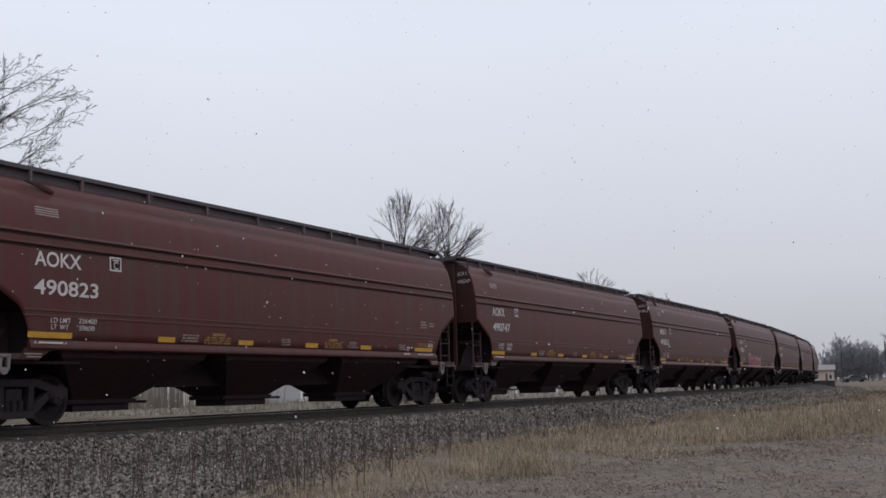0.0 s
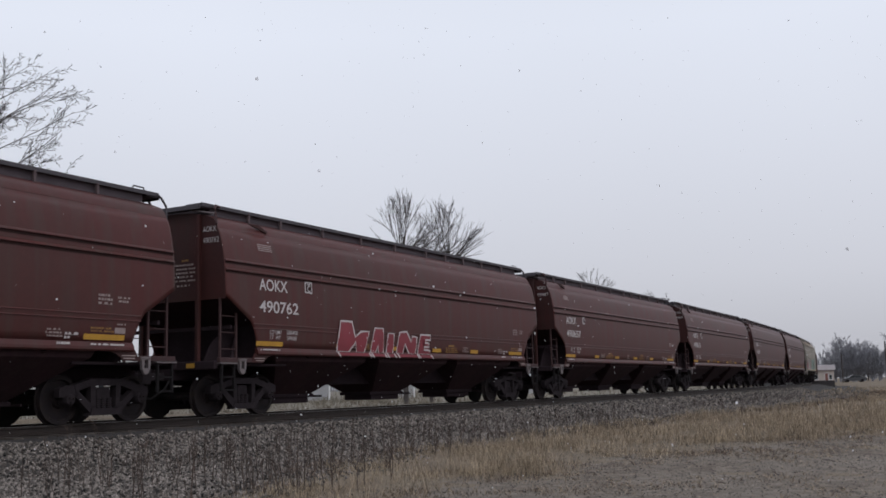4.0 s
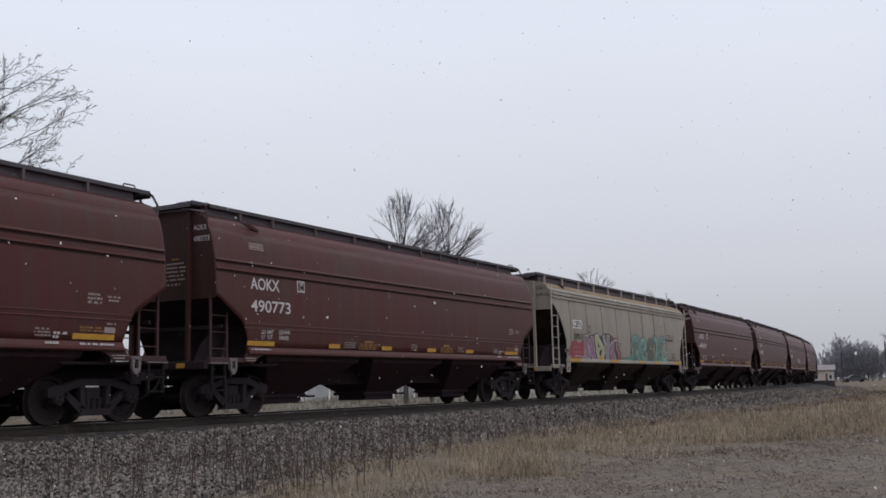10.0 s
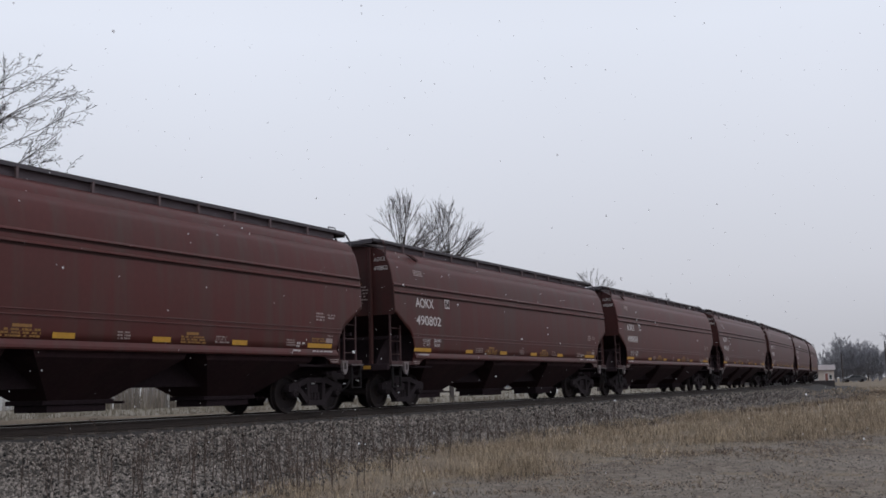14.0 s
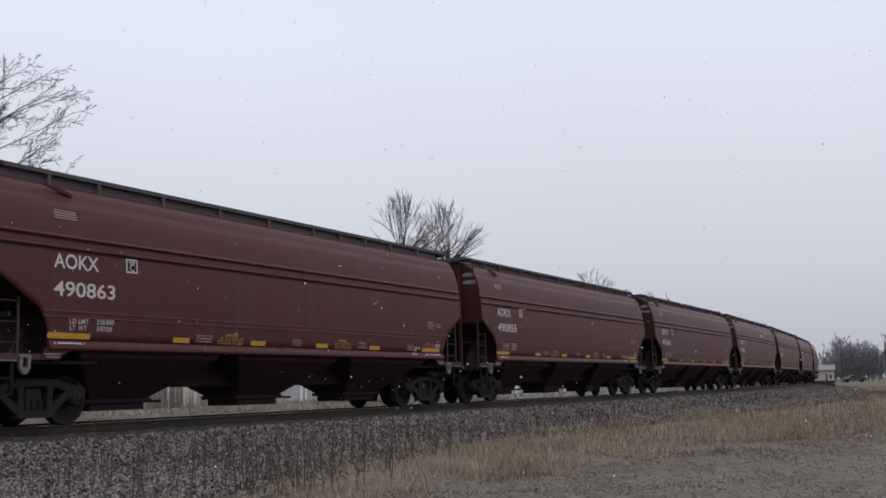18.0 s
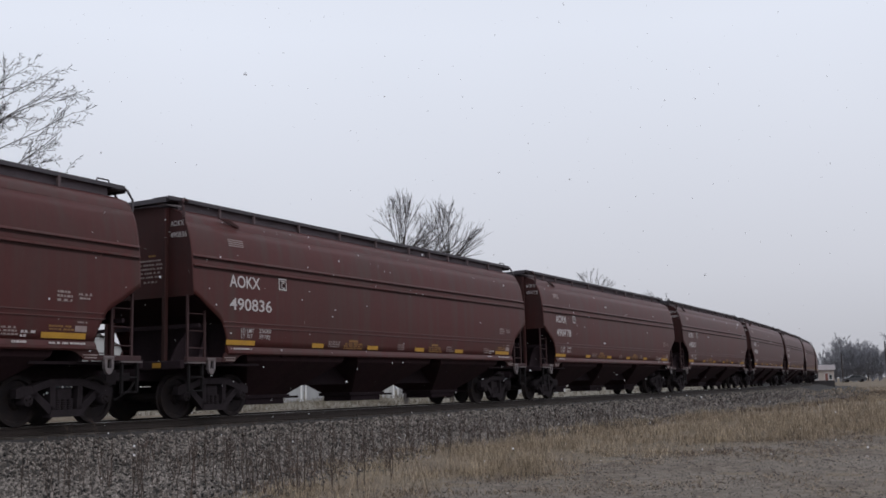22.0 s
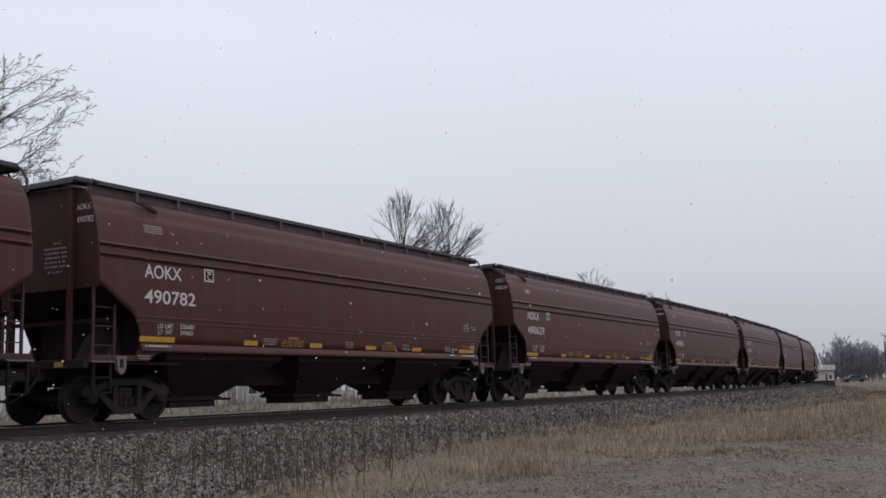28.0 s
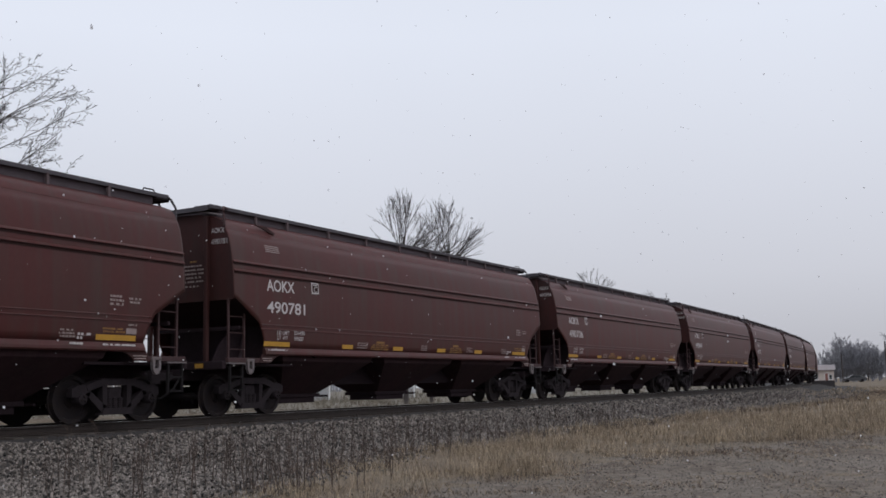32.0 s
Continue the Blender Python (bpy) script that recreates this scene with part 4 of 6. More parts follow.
def cream_decals(car, face):
    HL = 8.85
    o = -HL + 0.08

    part("mark_panel", patch(o + 1.82, o + 2.78, 2.66, 2.98, face, 0.008), M_PLATE, car, "white panel behind the reporting mark")
    lettering("reporting_mark", "CEFX", 0.33, 0.86, M_BLACK, car, o + 1.87, 2.71, lambda z: face(z) + 0.004, 0.014, "black stencilled reporting mark")
    lettering("car_number", "319113", 0.33, 0.98, M_BLACK, car, o + 1.87, 2.24, face, 0.014, "black stencilled car number")
    end_marks(car, HL, "CEFX", "319113", M_BLACK)
    part("placard", patch(o + 3.5, o + 3.72, 2.52, 2.82, face), M_BLACK, car, "small dark inspection placard")
    part("placard_field", patch(o + 3.53, o + 3.69, 2.55, 2.79, face, 0.013), M_CREAM, car)
    for u, w in ((1.3, 1.1), (6.0, 0.9), (9.7, 0.6), (12.0, 0.5), (15.1, 1.3)):
        part("reflector_strip", patch(o + u, o + u + w, 1.385, 1.495, lambda z: face(1.5) + 0.06), M_YELLOW, car, "yellow reflective strip")
    for k in range(3):
        part("stencil_bar", patch(o + 5.8, o + 7.3, 2.0 + 0.09 * k, 2.025 + 0.09 * k, face), M_SEAM, car)
        part("stencil_bar", patch(o + 14.1, o + 15.3, 2.64 + 0.06 * k, 2.66 + 0.06 * k, face), M_SEAM, car)
    part("stencil_bar", patch(o + 0.9, o + 1.3, 1.72, 1.86, face), M_SEAM, car)
    # red clouds, then four letters with black shade and white rims
    at = lambda pts: [(o + u, 1.44 + (z - 1.44) * 0.78) for u, z in pts]
    spray_fill(car, "graffiti_cloud", at(((1.36, 1.56), (1.55, 2.22), (1.86, 2.42), (2.15, 2.38), (2.36, 2.26), (2.75, 2.44), (2.96, 2.28), (3.04, 1.56))), face, 0.010, M_GRED, "red sprayed cloud", True)
    spray_fill(car, "graffiti_cloud", at(((6.2, 2.6), (6.58, 2.72), (6.86, 2.6), (6.85, 2.30), (7.15, 2.06), (7.34, 1.72), (7.2, 1.54), (6.7, 1.54))), face, 0.010, M_GRED, "red sprayed cloud", True)
    stencil("stencil_bar", car, o + 1.75, o + 2.75, 1.90, 2, 0.08, 0.19, lambda z: face(z) + 0.006, M_GDUST, 0.35)
    spray_fill(car, "graffiti_fill", at(((2.98, 1.45), (3.05, 2.80), (3.5, 2.72), (4.0, 2.78), (4.42, 2.87), (4.75, 2.70), (5.0, 2.60), (5.02, 2.78), (5.25, 2.90), (5.9, 2.88), (6.26, 2.76),
                                         (6.28, 2.52), (6.76, 2.55), (6.68, 2.18), (6.96, 1.75), (6.88, 1.43))), face, 0.014, M_GBLACK, "black sprayed shade behind the letters")
    for m, pts in ((M_GPINK, ((3.09, 2.72), (3.41, 2.65), (3.68, 2.06), (3.62, 2.67), (3.88, 2.67), (4.22, 1.52), (3.83, 1.52), (3.31, 2.26), (3.35, 1.94), (3.62, 1.71), (3.54, 1.54), (3.04, 1.54))),
                   (M_GLIME, ((4.09, 2.70), (4.41, 2.79), (5.15, 2.13), (5.22, 1.85), (5.12, 1.49), (4.46, 1.49), (4.28, 1.85))),
                   (M_GGREY, ((5.05, 2.70), (5.2, 2.81), (5.45, 2.27), (5.51, 2.79), (5.83, 2.79), (5.82, 2.25), (5.61, 1.99), (5.86, 1.52), (5.42, 1.49), (5.26, 2.08))),
                   (M_GPINK, ((5.72, 2.13), (6.14, 2.48), (6.42, 2.44), (6.33, 2.04), (6.62, 1.61), (6.46, 1.47), (5.97, 1.47), (6.07, 1.99), (5.79, 1.80)))):
        spray_fill(car, "graffiti_letter", at(pts), face, 0.018, m, "sprayed letter")
        spray_line(car, "graffiti_outline", at(pts), 0.035, face, 0.022, M_GWHITE, "white sprayed rim", True, False)
    for pts in (((4.41, 2.42), (4.66, 2.18), (4.46, 2.06)), ((4.57, 1.80), (4.70, 1.99), (4.91, 2.01), (4.75, 1.85), (4.80, 1.66))):
        spray_fill(car, "graffiti_fill", at(pts), face, 0.022, M_GBLACK, "black sprayed spot")
    spray_fill(car, "graffiti_fill", at(((4.50, 1.49), (4.62, 1.63), (4.95, 1.66), (5.08, 1.49))), face, 0.026, M_YELLOW, "orange sprayed patch")
    spray_line(car, "graffiti_stroke", at(((6.32, 2.50), (6.74, 2.56), (6.70, 2.20), (6.86, 1.95), (6.98, 1.70))), 0.045, face, 0.022, M_GWHITE, "white sprayed rim")
    rnd = random.Random(9)
    spray_line(car, "graffiti_stroke", at([(1.9 + 0.055 * i, 1.60 + (0.09 if i % 2 else -0.05) * rnd.uniform(0.5, 1.2)) for i in range(21)]), 0.022, face, 0.016, M_GWHITE, "white sprayed scrawl")
    spray_line(car, "graffiti_stroke", at([(2.92 + 0.05 * (-1) ** i, 2.35 - 0.09 * i) for i in range(9)]), 0.022, face, 0.016, M_GWHITE, "white sprayed scrawl")
    # teal letters in rounded strokes
    at = lambda pts: [(o + u - 0.25, 1.42 + (z - 1.44) * 0.95) for u, z in pts]
    spray_fill(car, "graffiti_cloud", at(((7.75, 1.47), (8.5, 1.64), (8.9, 1.78), (9.6, 1.66), (11.0, 1.74), (12.3, 1.70), (13.2, 1.66), (14.15, 1.86), (14.6, 1.47))), face, 0.010, M_GGREEN, "teal sprayed cloud")
    swirls = (((9.02, 1.62), (9.18, 1.95), (9.02, 2.20), (9.25, 2.46), (9.6, 2.56), (9.98, 2.40), (10.02, 2.10), (9.78, 1.88)), ((9.44, 2.32), (9.44, 1.62)), ((9.74, 1.86), (10.12, 1.62)),
              ((10.22, 2.0), (10.32, 2.36), (10.55, 2.46), (10.85, 2.40), (10.95, 2.16), (10.6, 2.02), (10.45, 1.86), (10.55, 1.66), (10.92, 1.60)),
              ((12.02, 2.34), (11.62, 2.44), (11.30, 2.20), (11.55, 1.98), (11.95, 1.90), (11.88, 1.64), (11.40, 1.60)),
              ((12.25, 2.58), (12.55, 2.56), (12.64, 2.10), (12.48, 1.62)), ((12.64, 2.28), (12.92, 1.76), (13.2, 2.20), (13.45, 2.60), (13.80, 2.58)), ((13.42, 2.26), (13.56, 1.64), (14.1, 1.60)))
    for i, pts in enumerate(swirls):
        spray_line(car, "graffiti_outline", at(pts), 0.40, face, 0.014, M_GBLACK, "black sprayed outline")
    for i, pts in enumerate(swirls):
        spray_line(car, "graffiti_letter", at(pts), 0.315, face, 0.018 + 0.001 * (i % 3), (M_GGREEN, M_GDULL, M_GGREEN, M_GGREEN, M_GDULL, M_GGREEN, M_GGREEN, M_GGREEN)[i], "teal sprayed letter")
        spray_line(car, "graffiti_highlight", at([(u + 0.03, z + 0.02) for u, z in pts]), 0.045, face, 0.026, M_GLIME if i % 2 else M_GBLACK, "thin sprayed inner line")
    for z in (1.90, 1.74):
        spray_line(car, "graffiti_stroke", at([(15.1 + 0.045 * i, z + (0.055 if i % 2 else -0.055) * rnd.uniform(0.5, 1.2)) for i in range(15)]), 0.022, face, 0.010, M_GBLACK, "black marker scrawl")
    spray_line(car, "graffiti_stroke", at(((14.1, 2.62), (14.8, 2.60), (15.4, 2.61))), 0.10, face, 0.008, M_SEAM, "grimy smear")


# ---------------------------------------------------------------- ground
M_BALLAST = mat("ballast_bed", (0.028, 0.024, 0.022), rough=0.95, second=(0.038, 0.033, 0.030), scale=7, amount=0.8, fine=26, fine_amount=0.5, bump=0.9, bump_scale=18, dist=0.05)
# dark bed close around the rails
M_TRACKBED = mat("oil_soaked_ballast", (0.032, 0.027, 0.026), rough=0.95, second=(0.022, 0.018, 0.018), scale=7, amount=0.8, fine=26, fine_amount=0.4, bump=0.9, bump_scale=18, dist=0.05)
M_PEBBLE = mat("mixed_pebbles", (0.16, 0.14, 0.12), rough=0.9, second=(0.07, 0.055, 0.045), scale=3, amount=0.6, bump=0, per_island=1.0)
M_LOT = mat("gravel_lot", (0.140, 0.116, 0.095), rough=0.95, second=(0.085, 0.062, 0.043), scale=0.55, amount=1.0, fine=4, fine_amount=0.5, bump=1.0, bump_scale=14, dist=0.06)
M_TURF = mat("dormant_turf", (0.155, 0.120, 0.082), rough=1.0, second=(0.10, 0.072, 0.05), scale=0.8, amount=0.9, fine=12, fine_amount=0.35, bump=0.8, bump_scale=15, dist=0.05)
M_FARFIELD = mat("pale_far_field", (0.15, 0.13, 0.10), rough=1.0, second=(0.10, 0.085, 0.062), scale=0.15, amount=0.8, fine=1.5, fine_amount=0.3, bump=0.3, bump_scale=3, dist=0.1)


def bank(w):
    """Height of the ground across the line; w is metres to the far side of the track."""
    return float(np.interp(w, (-16, -9, -5.2, -3.6, -1.75, -1.4, 1.4, 1.75, 3.4, 6, 30, 60), (-0.80, -0.80, -0.74, -0.66, -0.24, -0.19, -0.19, -0.24, -0.62, -0.72, -0.62, -0.58)))


def verge(x):
    """Inner and outer edge of the grass between the ballast bank and the lot."""
    inner = float(np.interp(x, (6, 9.4, 13.3, 17, 23, 27, 35, 42, 52, 62, 90, 130), (-9.1, -7.9, -6.75, -6.1, -5.7, -6.1, -6.2, -6.5, -7.0, -7.9, -8.4, -6.0)))
    outer = float(np.interp(x, (6, 9, 11.7, 15.3, 19.4, 22, 26, 40, 80), (-8.7, -8.8, -9.2, -9.7, -10.4, -11.8, -13.3, -18, -45)))
    return inner, outer


def ground_z(x, w):
    z = bank(w)
    if 2.5 < w < 12:
        # a low spoil berm beside the line, falling away along it
        crest = float(np.interp(x, (-40, 0, 17, 36, 90), (0.10, 0.10, 0.06, -0.14, -0.64)))
        z += max(0.0, crest + 0.68) * math.exp(-((w - 5.5) / 1.7) ** 2)
    if abs(w) > 3.4:
        z += 0.38 * smoothstep((x - 60) / 140) * smoothstep((abs(w) - 3.4) / 6)
        z += 0.05 * noise.noise((x * 0.25, w * 0.25, 0.7)) * smoothstep((abs(w) - 3.4) / 2) + 0.03 * noise.noise((x * 0.9, w * 0.9, 2.7))
    else:
        z += 0.025 * noise.noise((x * 1.1, w * 1.1, 5.2))
    return z


def steps(*spans):
    out = []
    for a, b, d in spans:
        n = max(1, round((b - a) / d))
        out += [a + (b - a) * i / n for i in range(n)]
    return out + [spans[-1][1]]


def make_ground():
    xs = steps((-3500, -600, 300), (-600, -60, 40), (-60, 0, 4), (0, 60, 0.4), (60, 160, 1.5), (160, 400, 8), (400, 900, 50), (900, 4000, 300))
    ws = steps((-3000, -400, 300), (-400, -60, 30), (-60, -20, 4), (-20, -12, 0.5), (-12, 5, 0.3), (5, 30, 2.5), (30, 120, 10), (120, 500, 60), (500, 3000, 400))
    verts, faces, idx = [], [], []
    for x in xs:
        ty = float(track_y(x))
        for w in ws:
            verts.append((x, ty + w, ground_z(x, w)))
    nw = len(ws)
    for i in range(len(xs) - 1):
        for j in range(nw - 1):
            faces.append((i * nw + j, (i + 1) * nw + j, (i + 1) * nw + j + 1, i * nw + j + 1))
            x, w = (xs[i] + xs[i + 1]) / 2, (ws[j] + ws[j + 1]) / 2
            n = noise.noise((x * 0.35, w * 0.35, 1.3)) + 0.6 * noise.noise((x * 1.3, w * 1.3, 4.1))
            inner, outer = verge(x)
            if inner + 0.9 * n < w < 3.2:
                k = 4 if -1.95 + 0.3 * n < w < 1.9 else 0
            elif w < outer + 1.2 * n:
                k = 2
            else:
                k = 1 if w < 9 else 3
            if k == 2 and (x > 75 or (x > 2 and n > 0.62 and w > -18)):
                k = 1
            idx.append(k)
    me = bpy.data.meshes.new("ground")
    me.from_pydata(verts, [], faces)
    for m in (M_BALLAST, M_TURF, M_LOT, M_FARFIELD, M_TRACKBED):
        me.materials.append(m)
    me.polygons.foreach_set("material_index", idx)
    me.shade_smooth()
    tagged(new("ground", me), "gravel lot, dormant grass verge and grey ballast bank", "ground", kind="structure")


M_RAIL = mat("rail_steel_rusty", (0.030, 0.021, 0.018), rough=0.75, metal=0.3, second=(0.02, 0.015, 0.012), scale=3, amount=0.7)
M_RAILTOP = mat("polished_rail_head", (0.32, 0.31, 0.30), rough=0.3, metal=0.9, second=(0.22, 0.2, 0.19), scale=3, amount=0.4, bump=0)
M_TIE = mat("creosoted_tie", (0.050, 0.040, 0.034), rough=0.95, second=(0.09, 0.08, 0.07), scale=5, amount=0.6, fine=30, fine_amount=0.3, stretch=(1, 0.2, 1))


def sweep(pts, w0, s_list):
    """Extrudes a closed profile of (lateral, height) along the track."""
    verts, faces = [], []
    n = len(pts)
    for s in s_list:
        for a, b in pts:
            x, y, _ = on_track(s, w0 + a)
            verts.append((x, y, b))
    for i in range(len(s_list) - 1):
        for k in range(n):
            faces.append((i * n + k, i * n + (k + 1) % n, (i + 1) * n + (k + 1) % n, (i + 1) * n + k))
    me = bpy.data.meshes.new("rail")
    me.from_pydata(verts, [], faces)
    bm = bmesh.new()
    bm.from_mesh(me)
    bmesh.ops.recalc_face_normals(bm, faces=bm.faces[:])
    bpy.data.meshes.remove(me)
    return bm


def make_track():
    track = tagged(empty("railroad_track"), "rusty steel rails on dark wooden ties in grey ballast", "railroad track", kind="structure")
    sl = steps((-660, -40, 20), (-40, 160, 2), (160, 860, 10))
    prof = [(-0.07, -0.172), (-0.07, -0.155), (-0.012, -0.13), (-0.010, -0.05), (-0.036, -0.04), (-0.036, -0.006), (0.036, -0.006), (0.036, -0.04), (0.010, -0.05), (0.012, -0.13),
            (0.07, -0.155), (0.07, -0.172)]
    for w in (-0.755, 0.755):
        r = part("rail", sweep(prof, w, sl), M_RAIL, track)
        part("rail_head", sweep([(-0.030, -0.006), (-0.026, 0.0), (0.026, 0.0), (0.030, -0.006)], w, sl), M_RAILTOP, r, "polished running surface")
    tie = None
    rnd = random.Random(5)
    for i in range(270):
        x, y, th = on_track(-8 + i * 0.53, rnd.uniform(-0.04, 0.04))
        m = pose(x, y, -0.26 + rnd.uniform(-0.012, 0.004), 0, 0, math.degrees(th) + rnd.uniform(-1.5, 1.5))
        if tie is None:
            tie = part("tie", box(-0.11, 0.11, -1.3, 1.3, -0.09, 0.088, 0.012), M_TIE, track)
            tie.matrix_basis = m
        else:
            again("tie", tie, track, m)


# ---------------------------------------------------------------- bare trees
M_BARK = mat("bare_bark", (0.060, 0.050, 0.048), rough=0.9, second=(0.036, 0.030, 0.029), scale=3, amount=0.6, bump=0.4, bump_scale=12, dist=0.03)
M_TWIG = mat("grey_twigs", (0.060, 0.051, 0.052), rough=0.9, second=(0.042, 0.036, 0.036), scale=2, amount=0.5, bump=0)


# twig colour lightened to carry the haze of distance
M_FARTWIG = mat("pale_grey_twigs", (0.22, 0.22, 0.245), rough=0.9, second=(0.16, 0.16, 0.18), scale=2, amount=0.5, bump=0)


class Sticks:
    """Collects tapered sticks as one mesh."""

    def __init__(self):
        self.v, self.f = [], []

    def run(self, pts, radii, n):
        base = len(self.v)
        for i, p in enumerate(pts):
            d = (pts[min(i + 1, len(pts) - 1)] - pts[max(i - 1, 0)]).normalized()
            up = Vector((0, 0, 1)) if abs(d.z) < 0.9 else Vector((1, 0, 0))
            u = d.cross(up).normalized()
            v = d.cross(u)
            for k in range(n):
                a = 2 * math.pi * k / n
                self.v.append(p + (u * math.cos(a) + v * math.sin(a)) * radii[i])
        for i in range(len(pts) - 1):
            for k in range(n):
                a, b = base + i * n, base + (i + 1) * n
                self.f.append((a + k, a + (k + 1) % n, b + (k + 1) % n, b + k))

    def obj(self, name, material, parent, label=""):
        me = bpy.data.meshes.new(name)
        me.from_pydata(self.v, [], self.f)
        me.materials.append(material)
        me.shade_smooth()
        o = new(name, me)
        o.parent = parent
        if label:
            o["label"] = label
        return o


def make_tree(at, height, seed, trunk=0.22, bole=0.2, limbs=6, flare=(0.25, 0.75), laterals=(7, 6, 5), sizes=(0.46, 0.42, 0.40), rise=0.10, wob=0.08, twig_min=0.006,
              label="bare leafless deciduous tree", deep=4, reach=5.0, low=0.8, twig=None, fork=(0.45, 0.95), limb=0.5, fan=False):
    """A bare tree: a bole, ascending limbs, and laterals of several orders along each of them."""
    rnd = random.Random(seed)
    tree = tagged(empty("tree"), label, "tree", "bare trees")
    tree.location = at
    bole_, wood, twigs = Sticks(), Sticks(), Sticks()

    def grow(p, d, length, r, lev):
        n = 8 if lev == 1 else 6 if lev == 2 else 4 if lev < 4 else 3
        pts, rad, ds = [p.copy()], [r], [d.copy()]
        for i in range(n):
            w = wob * (1 + 0.35 * lev)
            d = (d + Vector((rnd.gauss(0, w), rnd.gauss(0, w), rnd.gauss(0, w * 0.7) + rise * (0.2 + 1.8 * i / n)))).normalized()
            p = p + d * (length / n)
            pts.append(p.copy())
            ds.append(d.copy())
            rad.append(max(twig_min, r * (1 - 0.80 * (i + 1) / n)))
        (wood if lev < 3 else twigs).run(pts, rad, 6 if lev == 1 else 4 if lev == 2 else 3)
        if lev > deep - 1:
            return
        k = laterals[lev - 1]
        for j in range(k + rnd.randint(-1, 1)):
            t = 0.22 + 0.76 * (j + rnd.random()) / k
            t = min(t, 0.99)
            i = int(t * n)
            q = pts[i].lerp(pts[i + 1], t * n - i)
            side = ds[i].cross(Vector((rnd.gauss(0, 1), rnd.gauss(0, 1), rnd.gauss(0, 1)))).normalized()
            ang = rnd.uniform(*fork)
            nd = ds[i] * math.cos(ang) + side * math.sin(ang)
            grow(q, nd.normalized(), length * sizes[lev - 1] * rnd.uniform(0.6, 1.25) * (1.15 - 0.5 * t), max(twig_min, rad[i] * rnd.uniform(0.45, 0.65)), lev + 1)

    up = height * (1 - bole)

    def spread(p, d, r, lev, hub):
        """A limb that forks again and again, with side twigs, until it meets the dome of the crown."""
        step = up * rnd.uniform(0.12, 0.18)
        d = (d + (p - hub).normalized() * (0.16 if lev else 0.0)).normalized()
        pts, rad = [p.copy()], [r]
        for i in range(3):
            d = (d + Vector((rnd.gauss(0, wob), rnd.gauss(0, wob), rnd.gauss(0, wob) + rise))).normalized()
            p = p + d * (step / 3)
            pts.append(p.copy())
            rad.append(max(twig_min, r * (0.92, 0.84, 0.76)[i]))
        (wood if lev < 3 else twigs).run(pts, rad, 5 if lev < 3 else 3)
        for _ in range(2):
            if rnd.random() < 0.30 + 0.06 * lev:
                q = pts[rnd.randint(1, 3)]
                e = q + (d * 1.2 + Vector((rnd.gauss(0, 0.45), rnd.gauss(0, 0.45), rnd.gauss(0.15, 0.35)))).normalized() * up * rnd.uniform(0.05, 0.13)
                mid = (q + e) / 2 + Vector((rnd.gauss(0, 0.04), rnd.gauss(0, 0.04), -0.03))
                twigs.run([q, mid, e], [twig_min * 0.9, twig_min * 0.8, twig_min * 0.5], 3)
        q = p - hub
        if lev > 9 or math.sqrt((q.x ** 2 + q.y ** 2) / reach ** 2 + (q.z / up) ** 2) > rnd.uniform(0.80, 0.97):
            return
        side = d.cross(Vector((rnd.gauss(0, 1), rnd.gauss(0, 1), rnd.gauss(0, 1)))).normalized()
        a = rnd.uniform(0.2, 0.45)
        b = rnd.uniform(0.03, 0.16)
        if lev % 2 == 0 or rnd.random() < 0.55:
            spread(p, (d * math.cos(a) + side * math.sin(a)).normalized(), rad[-1] * rnd.uniform(0.55, 0.85), lev + 1, hub)
        spread(p, (d * math.cos(b) - side * math.sin(b)).normalized(), rad[-1] * rnd.uniform(0.8, 0.97), lev + 1, hub)

    top = Vector((rnd.gauss(0, 0.1), rnd.gauss(0, 0.1), height * bole))
    bole_.run([Vector((0, 0, -0.3)), Vector((0, 0, 0.3)), top * 0.55, top], [trunk * 1.4, trunk * 1.1, trunk, trunk * 0.92], 10)
    for k in range(limbs):
        a = 2 * math.pi * ((k * 0.381 + rnd.uniform(0, 0.12)) % 1.0)
        tilt = flare[0] + (flare[1] - flare[0]) * ((k * 0.618 + rnd.uniform(0, 0.2)) % 1.0) ** (0.62 if fan else 1.0)
        d = Vector((math.cos(a) * math.sin(tilt), math.sin(a) * math.sin(tilt), math.cos(tilt)))
        if fan:
            spread(top * rnd.uniform(low, 1.0), d, trunk * rnd.uniform(0.3, 0.5), 0, top)
            continue
        size = 1 / math.sqrt((math.sin(tilt) / reach) ** 2 + (math.cos(tilt) / up) ** 2)
        grow(top * rnd.uniform(low, 1.0), d, size * rnd.uniform(0.85, 1.05), trunk * limb * rnd.uniform(0.85, 1.2), 1)
    bole_.obj("trunk", twig or M_BARK, tree)
    wood.obj("limb_crown", twig or M_BARK, tree, "bare ascending limbs")
    twigs.obj("twig_crown", twig or M_TWIG, tree, "fine bare twigs")
    return tree


def ray_place(px, dist):
    """A place on the plan at the given bearing across the view and distance."""
    a = radians(YAW) - math.atan((px - 0.5) * 2 * math.tan(radians(46.61 / 2)))
    return EYE[0] + dist * math.cos(a), EYE[1] + dist * math.sin(a)


